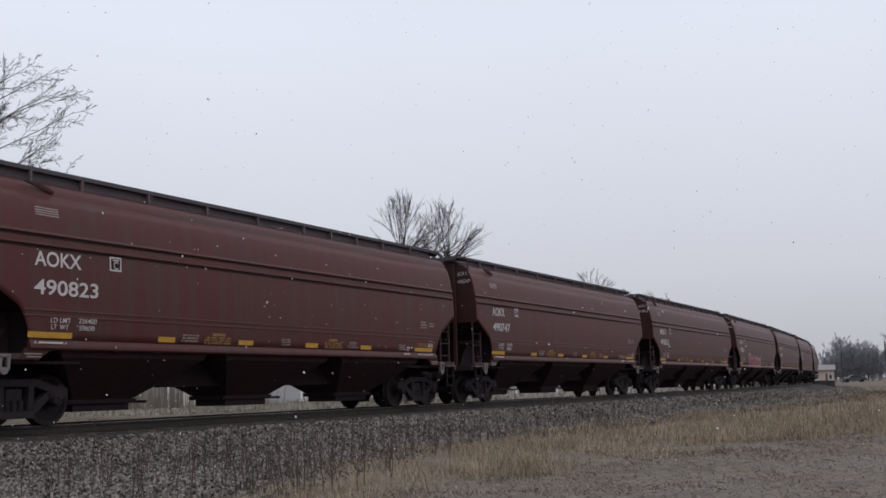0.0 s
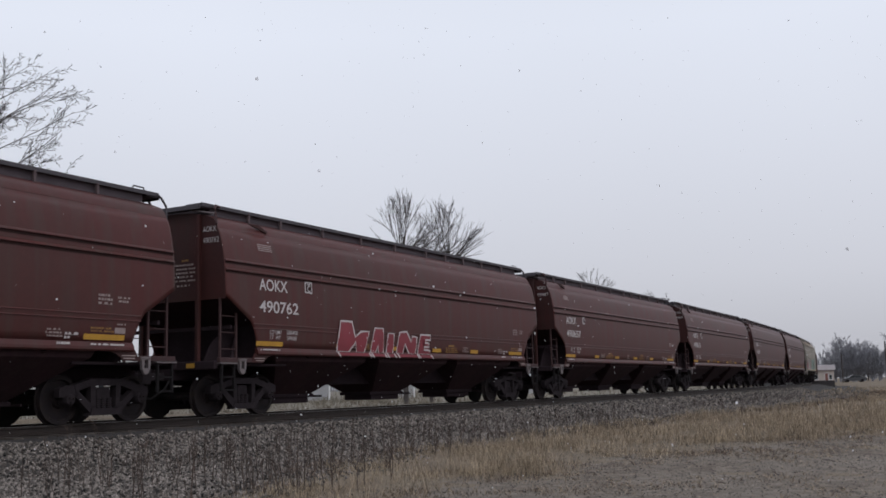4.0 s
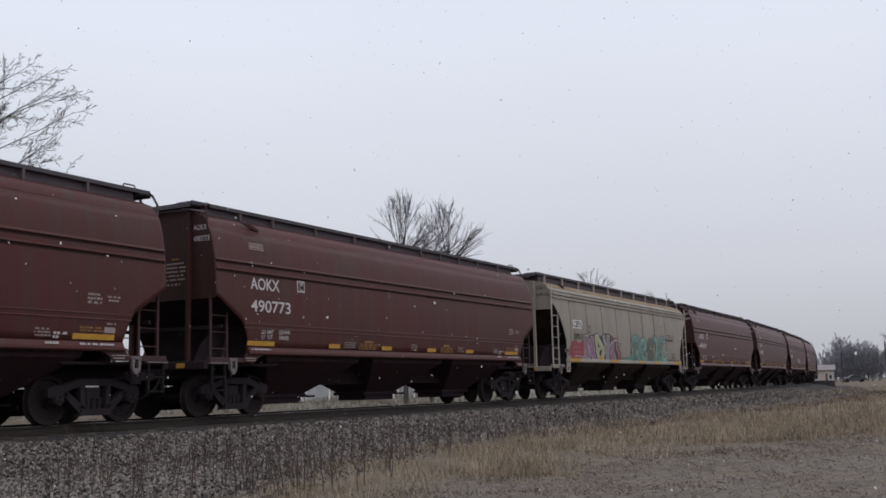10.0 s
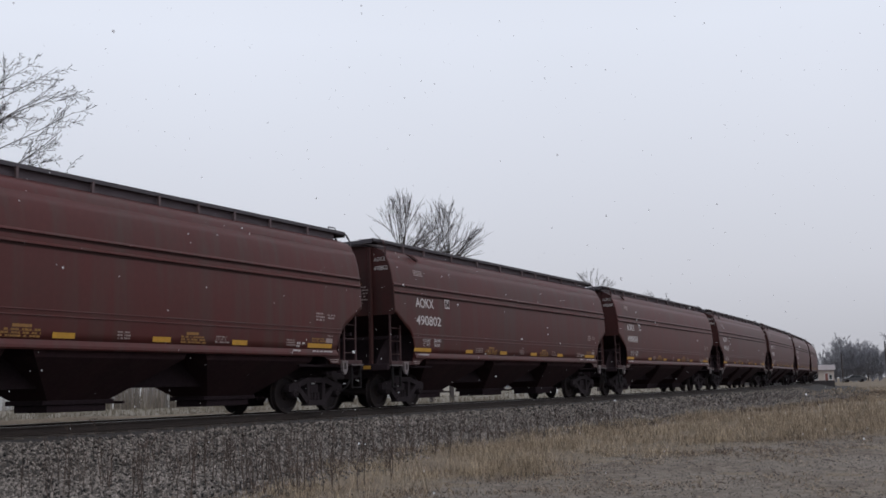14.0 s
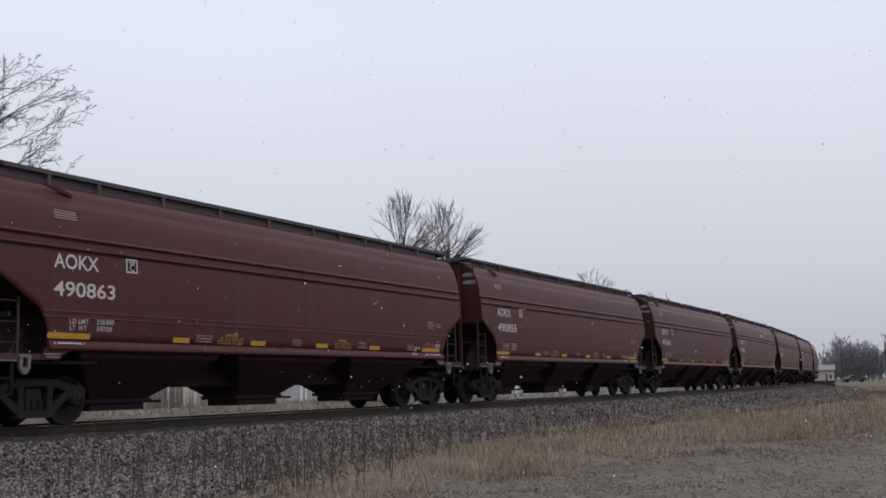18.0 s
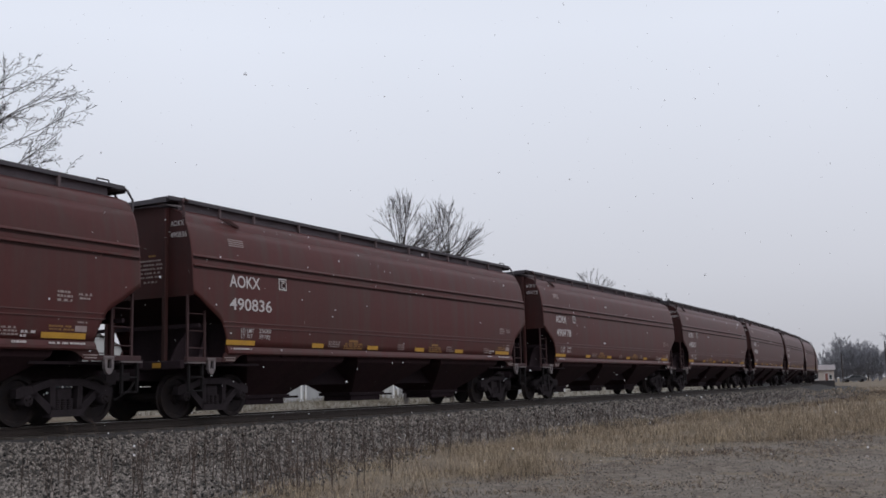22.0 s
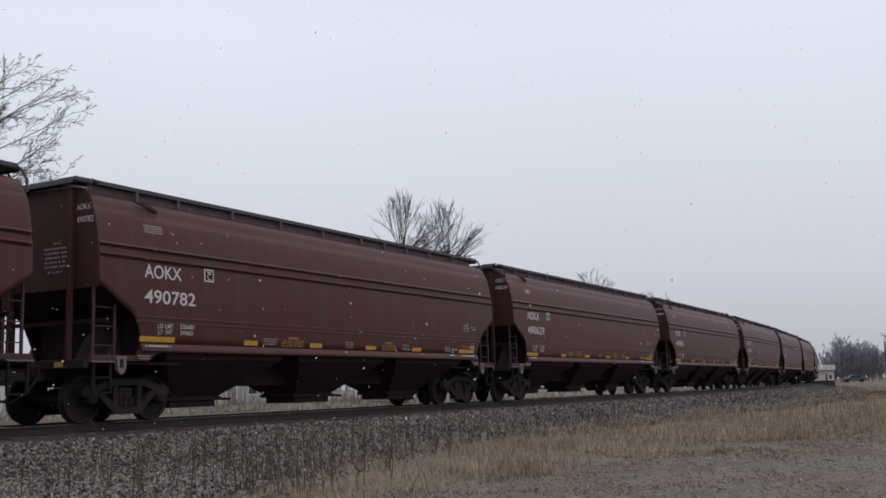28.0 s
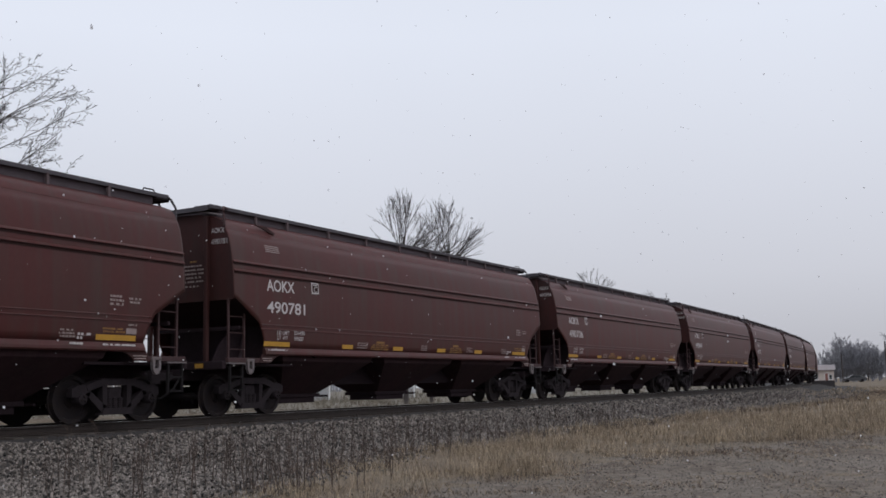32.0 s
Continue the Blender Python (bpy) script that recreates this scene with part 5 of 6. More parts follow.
def place_trees():
    wide = dict(trunk=0.26, bole=0.66, low=0.62, limbs=30, flare=(0.85, 1.95), laterals=(13, 5, 3), sizes=(0.24, 0.40, 0.42), rise=0.03, wob=0.05, twig_min=0.0085, reach=6.7, fork=(0.4, 0.8), limb=0.16)
    vase = dict(trunk=0.18, bole=0.69, low=0.94, limbs=21, fan=True, flare=(0.03, 1.5), laterals=(11, 6, 3), sizes=(0.30, 0.42, 0.42), rise=0.006, wob=0.045, twig_min=0.0125, reach=3.2, fork=(0.22, 0.52))
    far = dict(trunk=0.25, bole=0.34, limbs=18, flare=(0.1, 0.9), laterals=(7, 5, 3), sizes=(0.36, 0.42, 0.4), rise=0.05, wob=0.04, twig_min=0.02, reach=5.0, fork=(0.3, 0.7))
    bushy = dict(trunk=0.22, bole=0.22, low=0.4, limbs=26, flare=(0.05, 1.5), laterals=(10, 8, 4), sizes=(0.34, 0.44, 0.42), rise=0.04, wob=0.05, twig_min=0.019, reach=4.2, fork=(0.3, 0.7), twig=M_FARTWIG)
    for frac, dist, h, seed, kw, lab in ((-0.090, 46, 18.7, 8, wide, "tall spreading bare tree with fine upturned twigs"),
                                        (0.455, 78, 15.9, 11, vase, "vase-shaped bare tree with straight ascending limbs"),
                                        (0.484, 80, 15.8, 14, dict(vase, reach=2.7, limbs=13), "vase-shaped bare tree with straight ascending limbs"),
                                        (0.506, 81, 15.8, 15, dict(vase, reach=3.1, limbs=18), "vase-shaped bare tree with straight ascending limbs"),
                                        (0.670, 135, 15.9, 21, dict(vase, twig_min=0.017, reach=2.9, bole=0.76, limbs=7, flare=(0.3, 1.4)), "small bare tree with a rounded crown"), (0.732, 165, 15.8, 24, far, ""), (0.718, 172, 15.4, 27, far, ""),
                                        (0.948, 250, 10.3, 31, bushy, "dense bare tree in a dark thicket"), (0.963, 256, 10.6, 32, bushy, "dense bare tree in a dark thicket"),
                                        (0.936, 262, 8.8, 33, bushy, "dense bare tree in a dark thicket"), (0.977, 262, 8.6, 34, bushy, "dense bare tree in a dark thicket"),
                                        (0.955, 270, 10.0, 36, bushy, "dense bare tree in a dark thicket"), (0.925, 300, 8.0, 37, bushy, ""),
                                        (1.006, 232, 10.4, 35, bushy, ""), (1.03, 240, 11.0, 38, bushy, ""), (0.941, 280, 9.6, 39, bushy, ""), (0.968, 284, 9.8, 40, bushy, ""), (0.958, 247, 7.4, 41, bushy, ""), (0.985, 290, 9.0, 42, bushy, "")):
        x, y = ray_place(frac, dist)
        if lab:
            kw = dict(kw, label=lab)
        make_tree((x, y, ground_z(x, y - float(track_y(x)))), h, seed, **kw)


# ---------------------------------------------------------------- loose ground cover
M_STONE = mat("crushed_ballast_stone", (0.145, 0.126, 0.113), rough=0.9, second=(0.048, 0.037, 0.031), scale=9, amount=0.5, fine=60, fine_amount=0.25, bump=0.3, bump_scale=60,
              dist=0.01, per_island=1.0)
M_STRAW = mat("dry_straw_grass", (0.31, 0.245, 0.172), rough=0.9, second=(0.165, 0.125, 0.088), scale=0.6, amount=0.7, fine=6, fine_amount=0.1, bump=0, per_island=0.8)
M_WEED = mat("dead_weed_stalk", (0.060, 0.041, 0.033), rough=0.95, second=(0.035, 0.025, 0.021), scale=2, amount=0.6, bump=0, per_island=0.35)
M_BRUSH = mat("grey_brush", (0.15, 0.125, 0.10), rough=0.95, second=(0.10, 0.085, 0.07), scale=2, amount=0.6, bump=0, per_island=0.4)


def stuff(name, verts, faces, material, label, category):
    me = bpy.data.meshes.new(name)
    me.from_pydata(verts, [], faces)
    me.materials.append(material)
    return tagged(new(name, me), label, category, kind="stuff")


def scatter_stones():
    rng = np.random.default_rng(4)
    vs, fs = [], []
    octa = np.array([(1, 0, 0), (-1, 0, 0), (0, 1, 0), (0, -1, 0), (0, 0, 1), (0, 0, -1)], float)
    tri = ((0, 2, 4), (2, 1, 4), (1, 3, 4), (3, 0, 4), (2, 0, 5), (1, 2, 5), (3, 1, 5), (0, 3, 5))
    for x0, x1, w0, w1, count, lo, hi in ((5, 17, -8.4, -1.75, 33000, 0.018, 0.038), (17, 30, -6.2, -1.75, 20000, 0.022, 0.042), (30, 52, -7.4, -1.75, 18000, 0.028, 0.05),
                                          (52, 95, -8.8, -1.75, 11000, 0.04, 0.06), (5, 45, -0.6, 0.6, 1200, 0.03, 0.05)):
        for _ in range(count):
            x, w = rng.uniform(x0, x1), rng.uniform(w0, w1)
            if rng.random() < (verge(x)[0] + 1.2 - w) / 2.0:
                continue
            r = rng.uniform(lo, hi)
            z = ground_z(x, w) + r * 0.35
            q = octa * (r * rng.uniform(0.65, 1.3, (6, 1))) + rng.normal(0, r * 0.22, (6, 3))
            a = rng.uniform(0, 6.28)
            c, s = math.cos(a), math.sin(a)
            b = rng.uniform(-0.8, 0.8)
            cb, sb = math.cos(b), math.sin(b)
            y = float(track_y(x)) + w
            n = len(vs)
            for px, py, pz in q:
                px, pz = px * cb - pz * sb, px * sb + pz * cb
                vs.append((x + px * c - py * s, y + px * s + py * c, z + pz))
            fs += [(n + i, n + j, n + k) for i, j, k in tri]
    stuff("ballast_stones", vs, fs, M_STONE, "loose grey crushed stone on the track bank", "gravel")


def scatter_pebbles():
    rng = np.random.default_rng(6)
    vs, fs = [], []
    for x0, x1, w0, w1, count, lo, hi in ((8, 24, -16.5, -8.6, 17000, 0.007, 0.020), (24, 50, -19, -10.5, 7000, 0.012, 0.028)):
        for _ in range(count):
            x, w = rng.uniform(x0, x1), rng.uniform(w0, w1)
            r = rng.uniform(lo, hi)
            y, z, n = float(track_y(x)) + w, ground_z(x, w) + r * 0.2, len(vs)
            for px, py, pz in ((1, 0, 0), (-0.5, 0.87, 0), (-0.5, -0.87, 0), (0, 0, 0.7)):
                q = r * rng.uniform(0.7, 1.3)
                vs.append((x + px * q, y + py * q, z + pz * q))
            fs += [(n, n + 1, n + 3), (n + 1, n + 2, n + 3), (n + 2, n, n + 3)]
    stuff("lot_pebbles", vs, fs, M_PEBBLE, "small grey-brown pebbles on the lot", "gravel")


def blades(rng, places, hmin, hmax, width, lean, vs, fs):
    for x, w in places:
        y = float(track_y(x)) + w
        z = ground_z(x, w) - 0.02
        h = rng.uniform(hmin, hmax) * (0.55 + 0.9 * max(0.0, 0.42 + noise.noise((x * 0.55, w * 0.8, 9.3)) + 0.5 * noise.noise((x * 2.1, w * 2.1, 3.3))))
        a = rng.uniform(0, 6.28)
        dx, dy = math.cos(a) * width, math.sin(a) * width
        lx, ly = rng.normal(0, lean) * h, rng.normal(0, lean) * h
        n = len(vs)
        vs += [(x - dx, y - dy, z), (x + dx, y + dy, z), (x + dx * 0.7 + lx * 0.4, y + dy * 0.7 + ly * 0.4, z + h * 0.6), (x - dx * 0.7 + lx * 0.4, y - dy * 0.7 + ly * 0.4, z + h * 0.6),
               (x + lx, y + ly, z + h)]
        fs += [(n, n + 1, n + 2, n + 3), (n + 3, n + 2, n + 4)]


def scatter_grass():
    rng = np.random.default_rng(8)
    vs, fs = [], []

    def field(count, x0, x1, w0, w1, clump, keep):
        out = []
        while len(out) < count:
            x, w = rng.uniform(x0, x1), rng.uniform(w0, w1)
            d = noise.noise((x * 0.45, w * 0.6, 7.7)) + 0.5 * noise.noise((x * 1.7, w * 1.7, 1.9))
            if d + keep(w, x) > rng.uniform(-0.35, 0.35):
                for _ in range(clump):
                    out.append((x + rng.normal(0, 0.06), w + rng.normal(0, 0.06)))
        return out

    def band(w, x, top):
        inner, outer = verge(x)
        return top - 1.1 * max(0.0, w - inner + 0.3) - 0.55 * max(0.0, outer - w + 0.5)

    blades(rng, field(10000, 8, 20, -11, -5.0, 5, lambda w, x: band(w, x, 0.14)), 0.05, 0.26, 0.0032, 0.35, vs, fs)
    blades(rng, field(20000, 20, 38, -15, -4.4, 5, lambda w, x: band(w, x, 0.32)), 0.07, 0.32, 0.005, 0.35, vs, fs)
    blades(rng, field(18000, 38, 75, -24, -4.0, 5, lambda w, x: band(w, x, 0.38)), 0.09, 0.36, 0.009, 0.35, vs, fs)
    blades(rng, field(6500, 75, 125, -34, -3.8, 5, lambda w, x: 0.35), 0.10, 0.32, 0.016, 0.35, vs, fs)
    blades(rng, field(15000, 9, 34, -16.5, -8.5, 7, lambda w, x: -0.05), 0.02, 0.08, 0.004, 0.9, vs, fs)
    blades(rng, field(3500, 34, 75, -30, -14, 7, lambda w, x: 0.1), 0.04, 0.14, 0.008, 0.8, vs, fs)
    # low matted tufts that thin out over the lot
    blades(rng, field(16000, 9, 45, -17, -8.0, 7, lambda w, x: 0.30 - 0.22 * max(0.0, verge(x)[1] - w)), 0.03, 0.11, 0.005, 0.9, vs, fs)
    stuff("dry_grass", vs, fs, M_STRAW, "pale tan dormant grass along the bank", "grass")
    # brown dead leaves and stems matted along the foot of the bank and in the verge
    vs, fs = [], []
    blades(rng, field(9000, 9, 42, -9, -4.4, 6, lambda w, x: 0.32 - 0.8 * abs(w - verge(x)[0] - 0.1)), 0.03, 0.16, 0.006, 0.7, vs, fs)
    blades(rng, field(7000, 42, 100, -11, -5.5, 6, lambda w, x: 0.32 - 0.6 * abs(w - verge(x)[0])), 0.05, 0.18, 0.014, 0.7, vs, fs)
    blades(rng, field(16000, 9, 50, -17, -7.5, 6, lambda w, x: 0.12 - 0.16 * abs(w - verge(x)[1])), 0.02, 0.10, 0.005, 0.9, vs, fs)
    stuff("dead_stems", vs, fs, M_DEAD, "brown matted dead stems along the bank", "dead weeds")
    # grass behind the line
    vs, fs = [], []
    blades(rng, field(9000, 8, 45, 3.0, 9.5, 5, lambda w, x: 0.25), 0.03, 0.09, 0.010, 0.5, vs, fs)
    blades(rng, field(9000, 15, 80, 9.0, 40, 5, lambda w, x: 0.15), 0.15, 0.55, 0.016, 0.3, vs, fs)
    blades(rng, field(4000, 60, 160, 5, 60, 5, lambda w, x: 0.15), 0.15, 0.5, 0.03, 0.3, vs, fs)
    stuff("field_grass", vs, fs, M_PALEGRASS, "bleached tall grass behind the track", "grass")


M_DEAD = mat("brown_dead_stems", (0.115, 0.078, 0.056), rough=0.95, second=(0.06, 0.042, 0.033), scale=0.8, amount=0.8, bump=0, per_island=0.6)
M_PALEGRASS = mat("bleached_grass", (0.175, 0.152, 0.118), rough=0.9, second=(0.13, 0.11, 0.08), scale=0.5, amount=0.6, bump=0, per_island=0.35)


def scatter_weeds():
    rnd = random.Random(17)
    st = Sticks()

    def stalk(x, w, h, r):
        y = float(track_y(x)) + w
        p = Vector((x, y, ground_z(x, w) - 0.03))
        d = Vector((rnd.gauss(0, 0.07), rnd.gauss(0, 0.07), 1)).normalized()
        pts = [p + d * (h * i / 4) + Vector((rnd.gauss(0, 0.008), rnd.gauss(0, 0.008), 0)) * i for i in range(5)]
        st.run(pts, [r, r, r * 0.8, r * 0.6, r * 0.4], 3)
        for k in range(rnd.randint(0, 3)):
            t = rnd.uniform(0.35, 1.0)
            q = p + d * (h * t)
            e = q + Vector((rnd.gauss(0, 0.05), rnd.gauss(0, 0.05), rnd.uniform(0.03, 0.12))) * (1.2 - 0.4 * t)
            st.run([q, (q + e) / 2 + Vector((0, 0, 0.01)), e], [r * 0.7, r * 0.9, r * 0.5], 3)

    for x0, x1, w0, w1, n, h0, h1, r in ((8.8, 15, -7.6, -3.6, 190, 0.2, 0.8, 0.0055), (12, 22, -6.0, -3.0, 260, 0.2, 0.75, 0.006), (20, 34, -5.6, -3.0, 330, 0.2, 0.65, 0.007),
                                        (34, 70, -5.4, -3.0, 260, 0.2, 0.5, 0.01), (9, 13, -4.6, -2.8, 50, 0.12, 0.4, 0.004), (8.8, 13.5, -8.4, -5.2, 130, 0.45, 1.0, 0.0075), (13, 19, -7.0, -4.6, 60, 0.4, 0.85, 0.0085)):
        for _ in range(n):
            x, w = rnd.uniform(x0, x1), rnd.uniform(w0, w1)
            if noise.noise((x * 0.6, w * 0.9, 3.1)) > rnd.uniform(-0.5, 0.25):
                stalk(x, w, rnd.uniform(h0, h1) ** 1.15, r)
    stuff("dry_weeds", st.v, st.f, M_WEED, "thin dark dead weed stalks in the ballast", "weeds")
    # snapped twigs lying on the lot
    fallen = Sticks()
    for _ in range(40):
        x, w = rnd.uniform(11, 30), rnd.uniform(-16, -9.5)
        a, ln = rnd.uniform(0, 6.28), rnd.uniform(0.06, 0.22)
        p = Vector((x, float(track_y(x)) + w, ground_z(x, w) + 0.012))
        q = p + Vector((math.cos(a) * ln, math.sin(a) * ln, rnd.uniform(0.0, 0.05)))
        fallen.run([p, (p + q) / 2 + Vector((rnd.gauss(0, 0.02), rnd.gauss(0, 0.02), 0.012)), q], [0.006, 0.005, 0.003], 4)
    stuff("fallen_twigs", fallen.v, fallen.f, M_WEED, "short dark snapped twigs lying on the gravel lot", "twigs")
    # brush in front of the houses behind the line
    st.v, st.f = [], []
    for fr, dist, n, spread, hh in ((0.105, 88, 240, 2.8, 2.0), (0.16, 84, 200, 2.8, 1.9), (0.250, 92, 170, 3.0, 2.1), (0.02, 90, 60, 2.4, 1.3), (0.40, 100, 80, 2.6, 1.4), (0.46, 105, 60, 3, 1.3)):
        cx, cy = ray_place(fr, dist)
        for _ in range(n):
            x, y = cx + rnd.gauss(0, spread), cy + rnd.gauss(0, 0.5)
            stalk(x, y - float(track_y(x)), rnd.uniform(0.4, 1.0) * hh, 0.022)
    stuff("brush", st.v, st.f, M_BRUSH, "grey leafless brush in front of the houses", "brush")


# ---------------------------------------------------------------- houses behind the line and at the crossing
M_SIDING = mat("white_clapboard", (0.37, 0.37, 0.38), rough=0.6, second=(0.25, 0.25, 0.255), scale=1.2, amount=0.5, fine=20, fine_amount=0.05)
M_SIDING_GREY = mat("grey_clapboard", (0.44, 0.44, 0.435), rough=0.65, second=(0.35, 0.35, 0.345), scale=1.2, amount=0.5, fine=20, fine_amount=0.05)
M_BOARDS = mat("weathered_board_fence", (0.19, 0.17, 0.155), rough=0.9, second=(0.11, 0.095, 0.085), scale=1.5, amount=0.8, fine=10, fine_amount=0.2, stretch=(4, 4, 0.4), per_object=0.35)
M_SHINGLE = mat("grey_asphalt_shingle", (0.10, 0.095, 0.09), rough=0.95, second=(0.06, 0.055, 0.05), scale=3, amount=0.7, fine=25, fine_amount=0.3)
M_TRIM = mat("white_trim", (0.70, 0.70, 0.70), rough=0.5, second=(0.6, 0.6, 0.6), scale=4, amount=0.4)
M_CREAMWALL = mat("cream_stucco", (0.47, 0.41, 0.37), rough=0.8, second=(0.38, 0.32, 0.29), scale=2, amount=0.5)
M_DOOR = mat("brown_red_door", (0.22, 0.09, 0.07), rough=0.6, second=(0.15, 0.06, 0.05), scale=4, amount=0.5)
M_CONC = mat("dark_stained_concrete", (0.055, 0.048, 0.050), rough=0.95, second=(0.035, 0.030, 0.031), scale=2, amount=0.7)
M_WINGLASS = bpy.data.materials.new("window_glass")
M_WINGLASS.use_nodes = True
_g = M_WINGLASS.node_tree.nodes["Principled BSDF"]
_g.inputs["Base Color"].default_value = (0.03, 0.034, 0.038, 1)
_g.inputs["Roughness"].default_value = 0.08
M_BEIGE = mat("off_white_sheet_metal", (0.44, 0.41, 0.36), rough=0.5, second=(0.48, 0.44, 0.38), scale=2, amount=0.5)


def make_house(frac, dist, width, depth, wall, rise, material, label, turn=0.0, windows=(), doors=(), lap=True, name="house", roof_mat=None, cat="house", gable_front=False, drop=0.0):
    """A gabled house: walls with lapped boards, roof slabs, windows with frames, panes and sills, a door."""
    x, y = ray_place(frac, dist)
    h = empty(name)
    tagged(h, label, cat)
    face = math.degrees(math.atan2(y - EYE[1], x - EYE[0])) - 90 + turn
    h.matrix_basis = pose(x, y, ground_z(x, y - float(track_y(x))) - 0.05 - drop, 0, 0, face)
    hw, hd = width / 2, depth / 2
    bm = bmesh.new()
    if gable_front:
        add_prism(bm, [(-hw, 0), (hw, 0), (hw, wall), (0, wall + rise), (-hw, wall)], "y", -hd, hd)
    else:
        add_prism(bm, [(-hd, 0), (hd, 0), (hd, wall), (0, wall + rise), (-hd, wall)], "x", -hw, hw)
    body = part("wall", bm, material, h)
    if lap:
        board = part("clapboard", prism([(-hd - 0.03, 0.25), (-hd - 0.004, 0.40), (-hd + 0.01, 0.40), (-hd + 0.01, 0.25)], "x", -hw, hw), material, body)
        for k in range(1, int((wall - 0.35) / 0.16)):
            again("clapboard", board, body, pose(0, 0, 0.16 * k))
        for sx in (-hw, hw):
            part("corner_board", box(sx - 0.09, sx + 0.09, -hd - 0.05, -hd + 0.03, 0, wall), M_TRIM, body)
    roof_mat = roof_mat or M_SHINGLE
    for s in (-1, 1):
        if gable_front:
            pts = [(0, wall + rise + 0.02), (0, wall + rise + 0.16), (s * (hw + 0.4), wall - 0.4 * rise / hw + 0.14), (s * (hw + 0.4), wall - 0.4 * rise / hw)]
            bm = prism(pts, "y", -hd - 0.3, hd + 0.3)
        else:
            pts = [(0, wall + rise + 0.02), (0, wall + rise + 0.16), (s * (hd + 0.4), wall - 0.4 * rise / hd + 0.14), (s * (hd + 0.4), wall - 0.4 * rise / hd)]
            bm = prism(pts, "x", -hw - 0.3, hw + 0.3)
        part("roof", bm, roof_mat, h)
    for u, z, w, hh in windows:
        win = part("window", box(u - w / 2 - 0.07, u + w / 2 + 0.07, -hd - 0.07, -hd + 0.02, z - 0.07, z + hh + 0.07), M_TRIM, h, "white-framed sash window")
        part("pane", box(u - w / 2, u + w / 2, -hd - 0.078, -hd - 0.072, z + hh / 2 + 0.02, z + hh), M_WINGLASS, win, "dark glass pane")
        part("pane", box(u - w / 2, u + w / 2, -hd - 0.078, -hd - 0.072, z, z + hh / 2 - 0.02), M_WINGLASS, win, "dark glass pane")
        part("sill", box(u - w / 2 - 0.1, u + w / 2 + 0.1, -hd - 0.13, -hd - 0.02, z - 0.11, z - 0.06), M_TRIM, win)
    for u, w, hh in doors:
        d = part("door", box(u - w / 2, u + w / 2, -hd - 0.05, -hd + 0.02, 0.1, hh), M_DOOR, h, "brown-red door")
        part("door_frame", box(u - w / 2 - 0.09, u + w / 2 + 0.09, -hd - 0.035, -hd + 0.02, 0.1, hh + 0.09), M_TRIM, d)
    return h


def make_fence(f0, f1, d0, d1, height):
    """A weathered board fence between two places, board by board."""
    x0, y0 = ray_place(f0, d0)
    x1, y1 = ray_place(f1, d1)
    fence = tagged(empty("board_fence"), "weathered grey vertical board fence with pale posts", "fence")
    n = int(math.hypot(x1 - x0, y1 - y0) / 0.16)
    ang = math.degrees(math.atan2(y1 - y0, x1 - x0))
    rnd = random.Random(2)
    zb = ground_z(x0, y0 - float(track_y(x0))) - 0.08
    b = p = None
    for i in range(n):
        t = i / n
        m = pose(x0 + (x1 - x0) * t, y0 + (y1 - y0) * t, zb + rnd.uniform(-0.03, 0.03), 0, rnd.uniform(-1, 1), ang)
        if b is None:
            b = part("board", box(0.0, 0.145, -0.012, 0.012, 0, height), M_BOARDS, fence)
            b.matrix_basis = m
        else:
            again("board", b, fence, m)
        if i % 14 == 5:
            m = pose(x0 + (x1 - x0) * t, y0 + (y1 - y0) * t, zb, 0, 0, ang)
            if p is None:
                p = part("post", box(0.0, 0.12, -0.14, -0.02, 0, height + 0.1), M_TRIM, fence, "pale fence post")
                p.matrix_basis = m
            else:
                again("post", p, fence, m, "pale fence post")


def make_sedan(frac, dist):
    x, y = ray_place(frac, dist)
    car = tagged(empty("parked_car"), "dark grey sedan parked on the far road", "car")
    face = math.degrees(math.atan2(y - EYE[1], x - EYE[0])) - 90 + 12
    car.matrix_basis = pose(x, y, ground_z(x, y - float(track_y(x))), 0, 0, face)
    bm = prism([(-2.3, 0.28), (-2.35, 0.62), (-2.1, 0.82), (-1.1, 0.92), (1.5, 0.95), (2.25, 0.86), (2.32, 0.55), (2.25, 0.28)], "y", -0.88, 0.88)
    body = part("body", bm, M_CARPAINT, car)
    part("cabin", prism([(-1.15, 0.90), (-0.45, 1.40), (0.85, 1.42), (1.65, 0.93)], "y", -0.76, 0.76), M_CARPAINT, car)
    for a in ((-0.95, 0.93, -0.42, 1.33, 0.15, 1.33, 0.15, 0.93), (0.22, 0.93, 0.22, 1.34, 0.82, 1.34, 1.35, 0.93)):
        part("side_window", prism(list(zip(a[::2], a[1::2])), "y", -0.775, -0.765), M_WINGLASS, car)
    w = None
    for dx in (-1.45, 1.4):
        for dy in (-0.82, 0.82):
            if w is None:
                bm = bmesh.new()
                add_disc_stack(bm, [(-0.1, 0.2), (-0.1, 0.31), (0.1, 0.31), (0.1, 0.2)], "y", 16)
                w = part("wheel", bm, M_BLACK, car)
                w.location = (dx, dy, 0.31)
            else:
                again("wheel", w, car, pose(dx, dy, 0.31))


M_PALEROOF = mat("weathered_pink_grey_roof", (0.26, 0.23, 0.23), rough=0.9, second=(0.18, 0.16, 0.16), scale=2, amount=0.6)
M_CARPAINT = mat("dark_grey_car_paint", (0.05, 0.052, 0.058), rough=0.3, second=(0.04, 0.04, 0.045), scale=2, amount=0.3, bump=0)


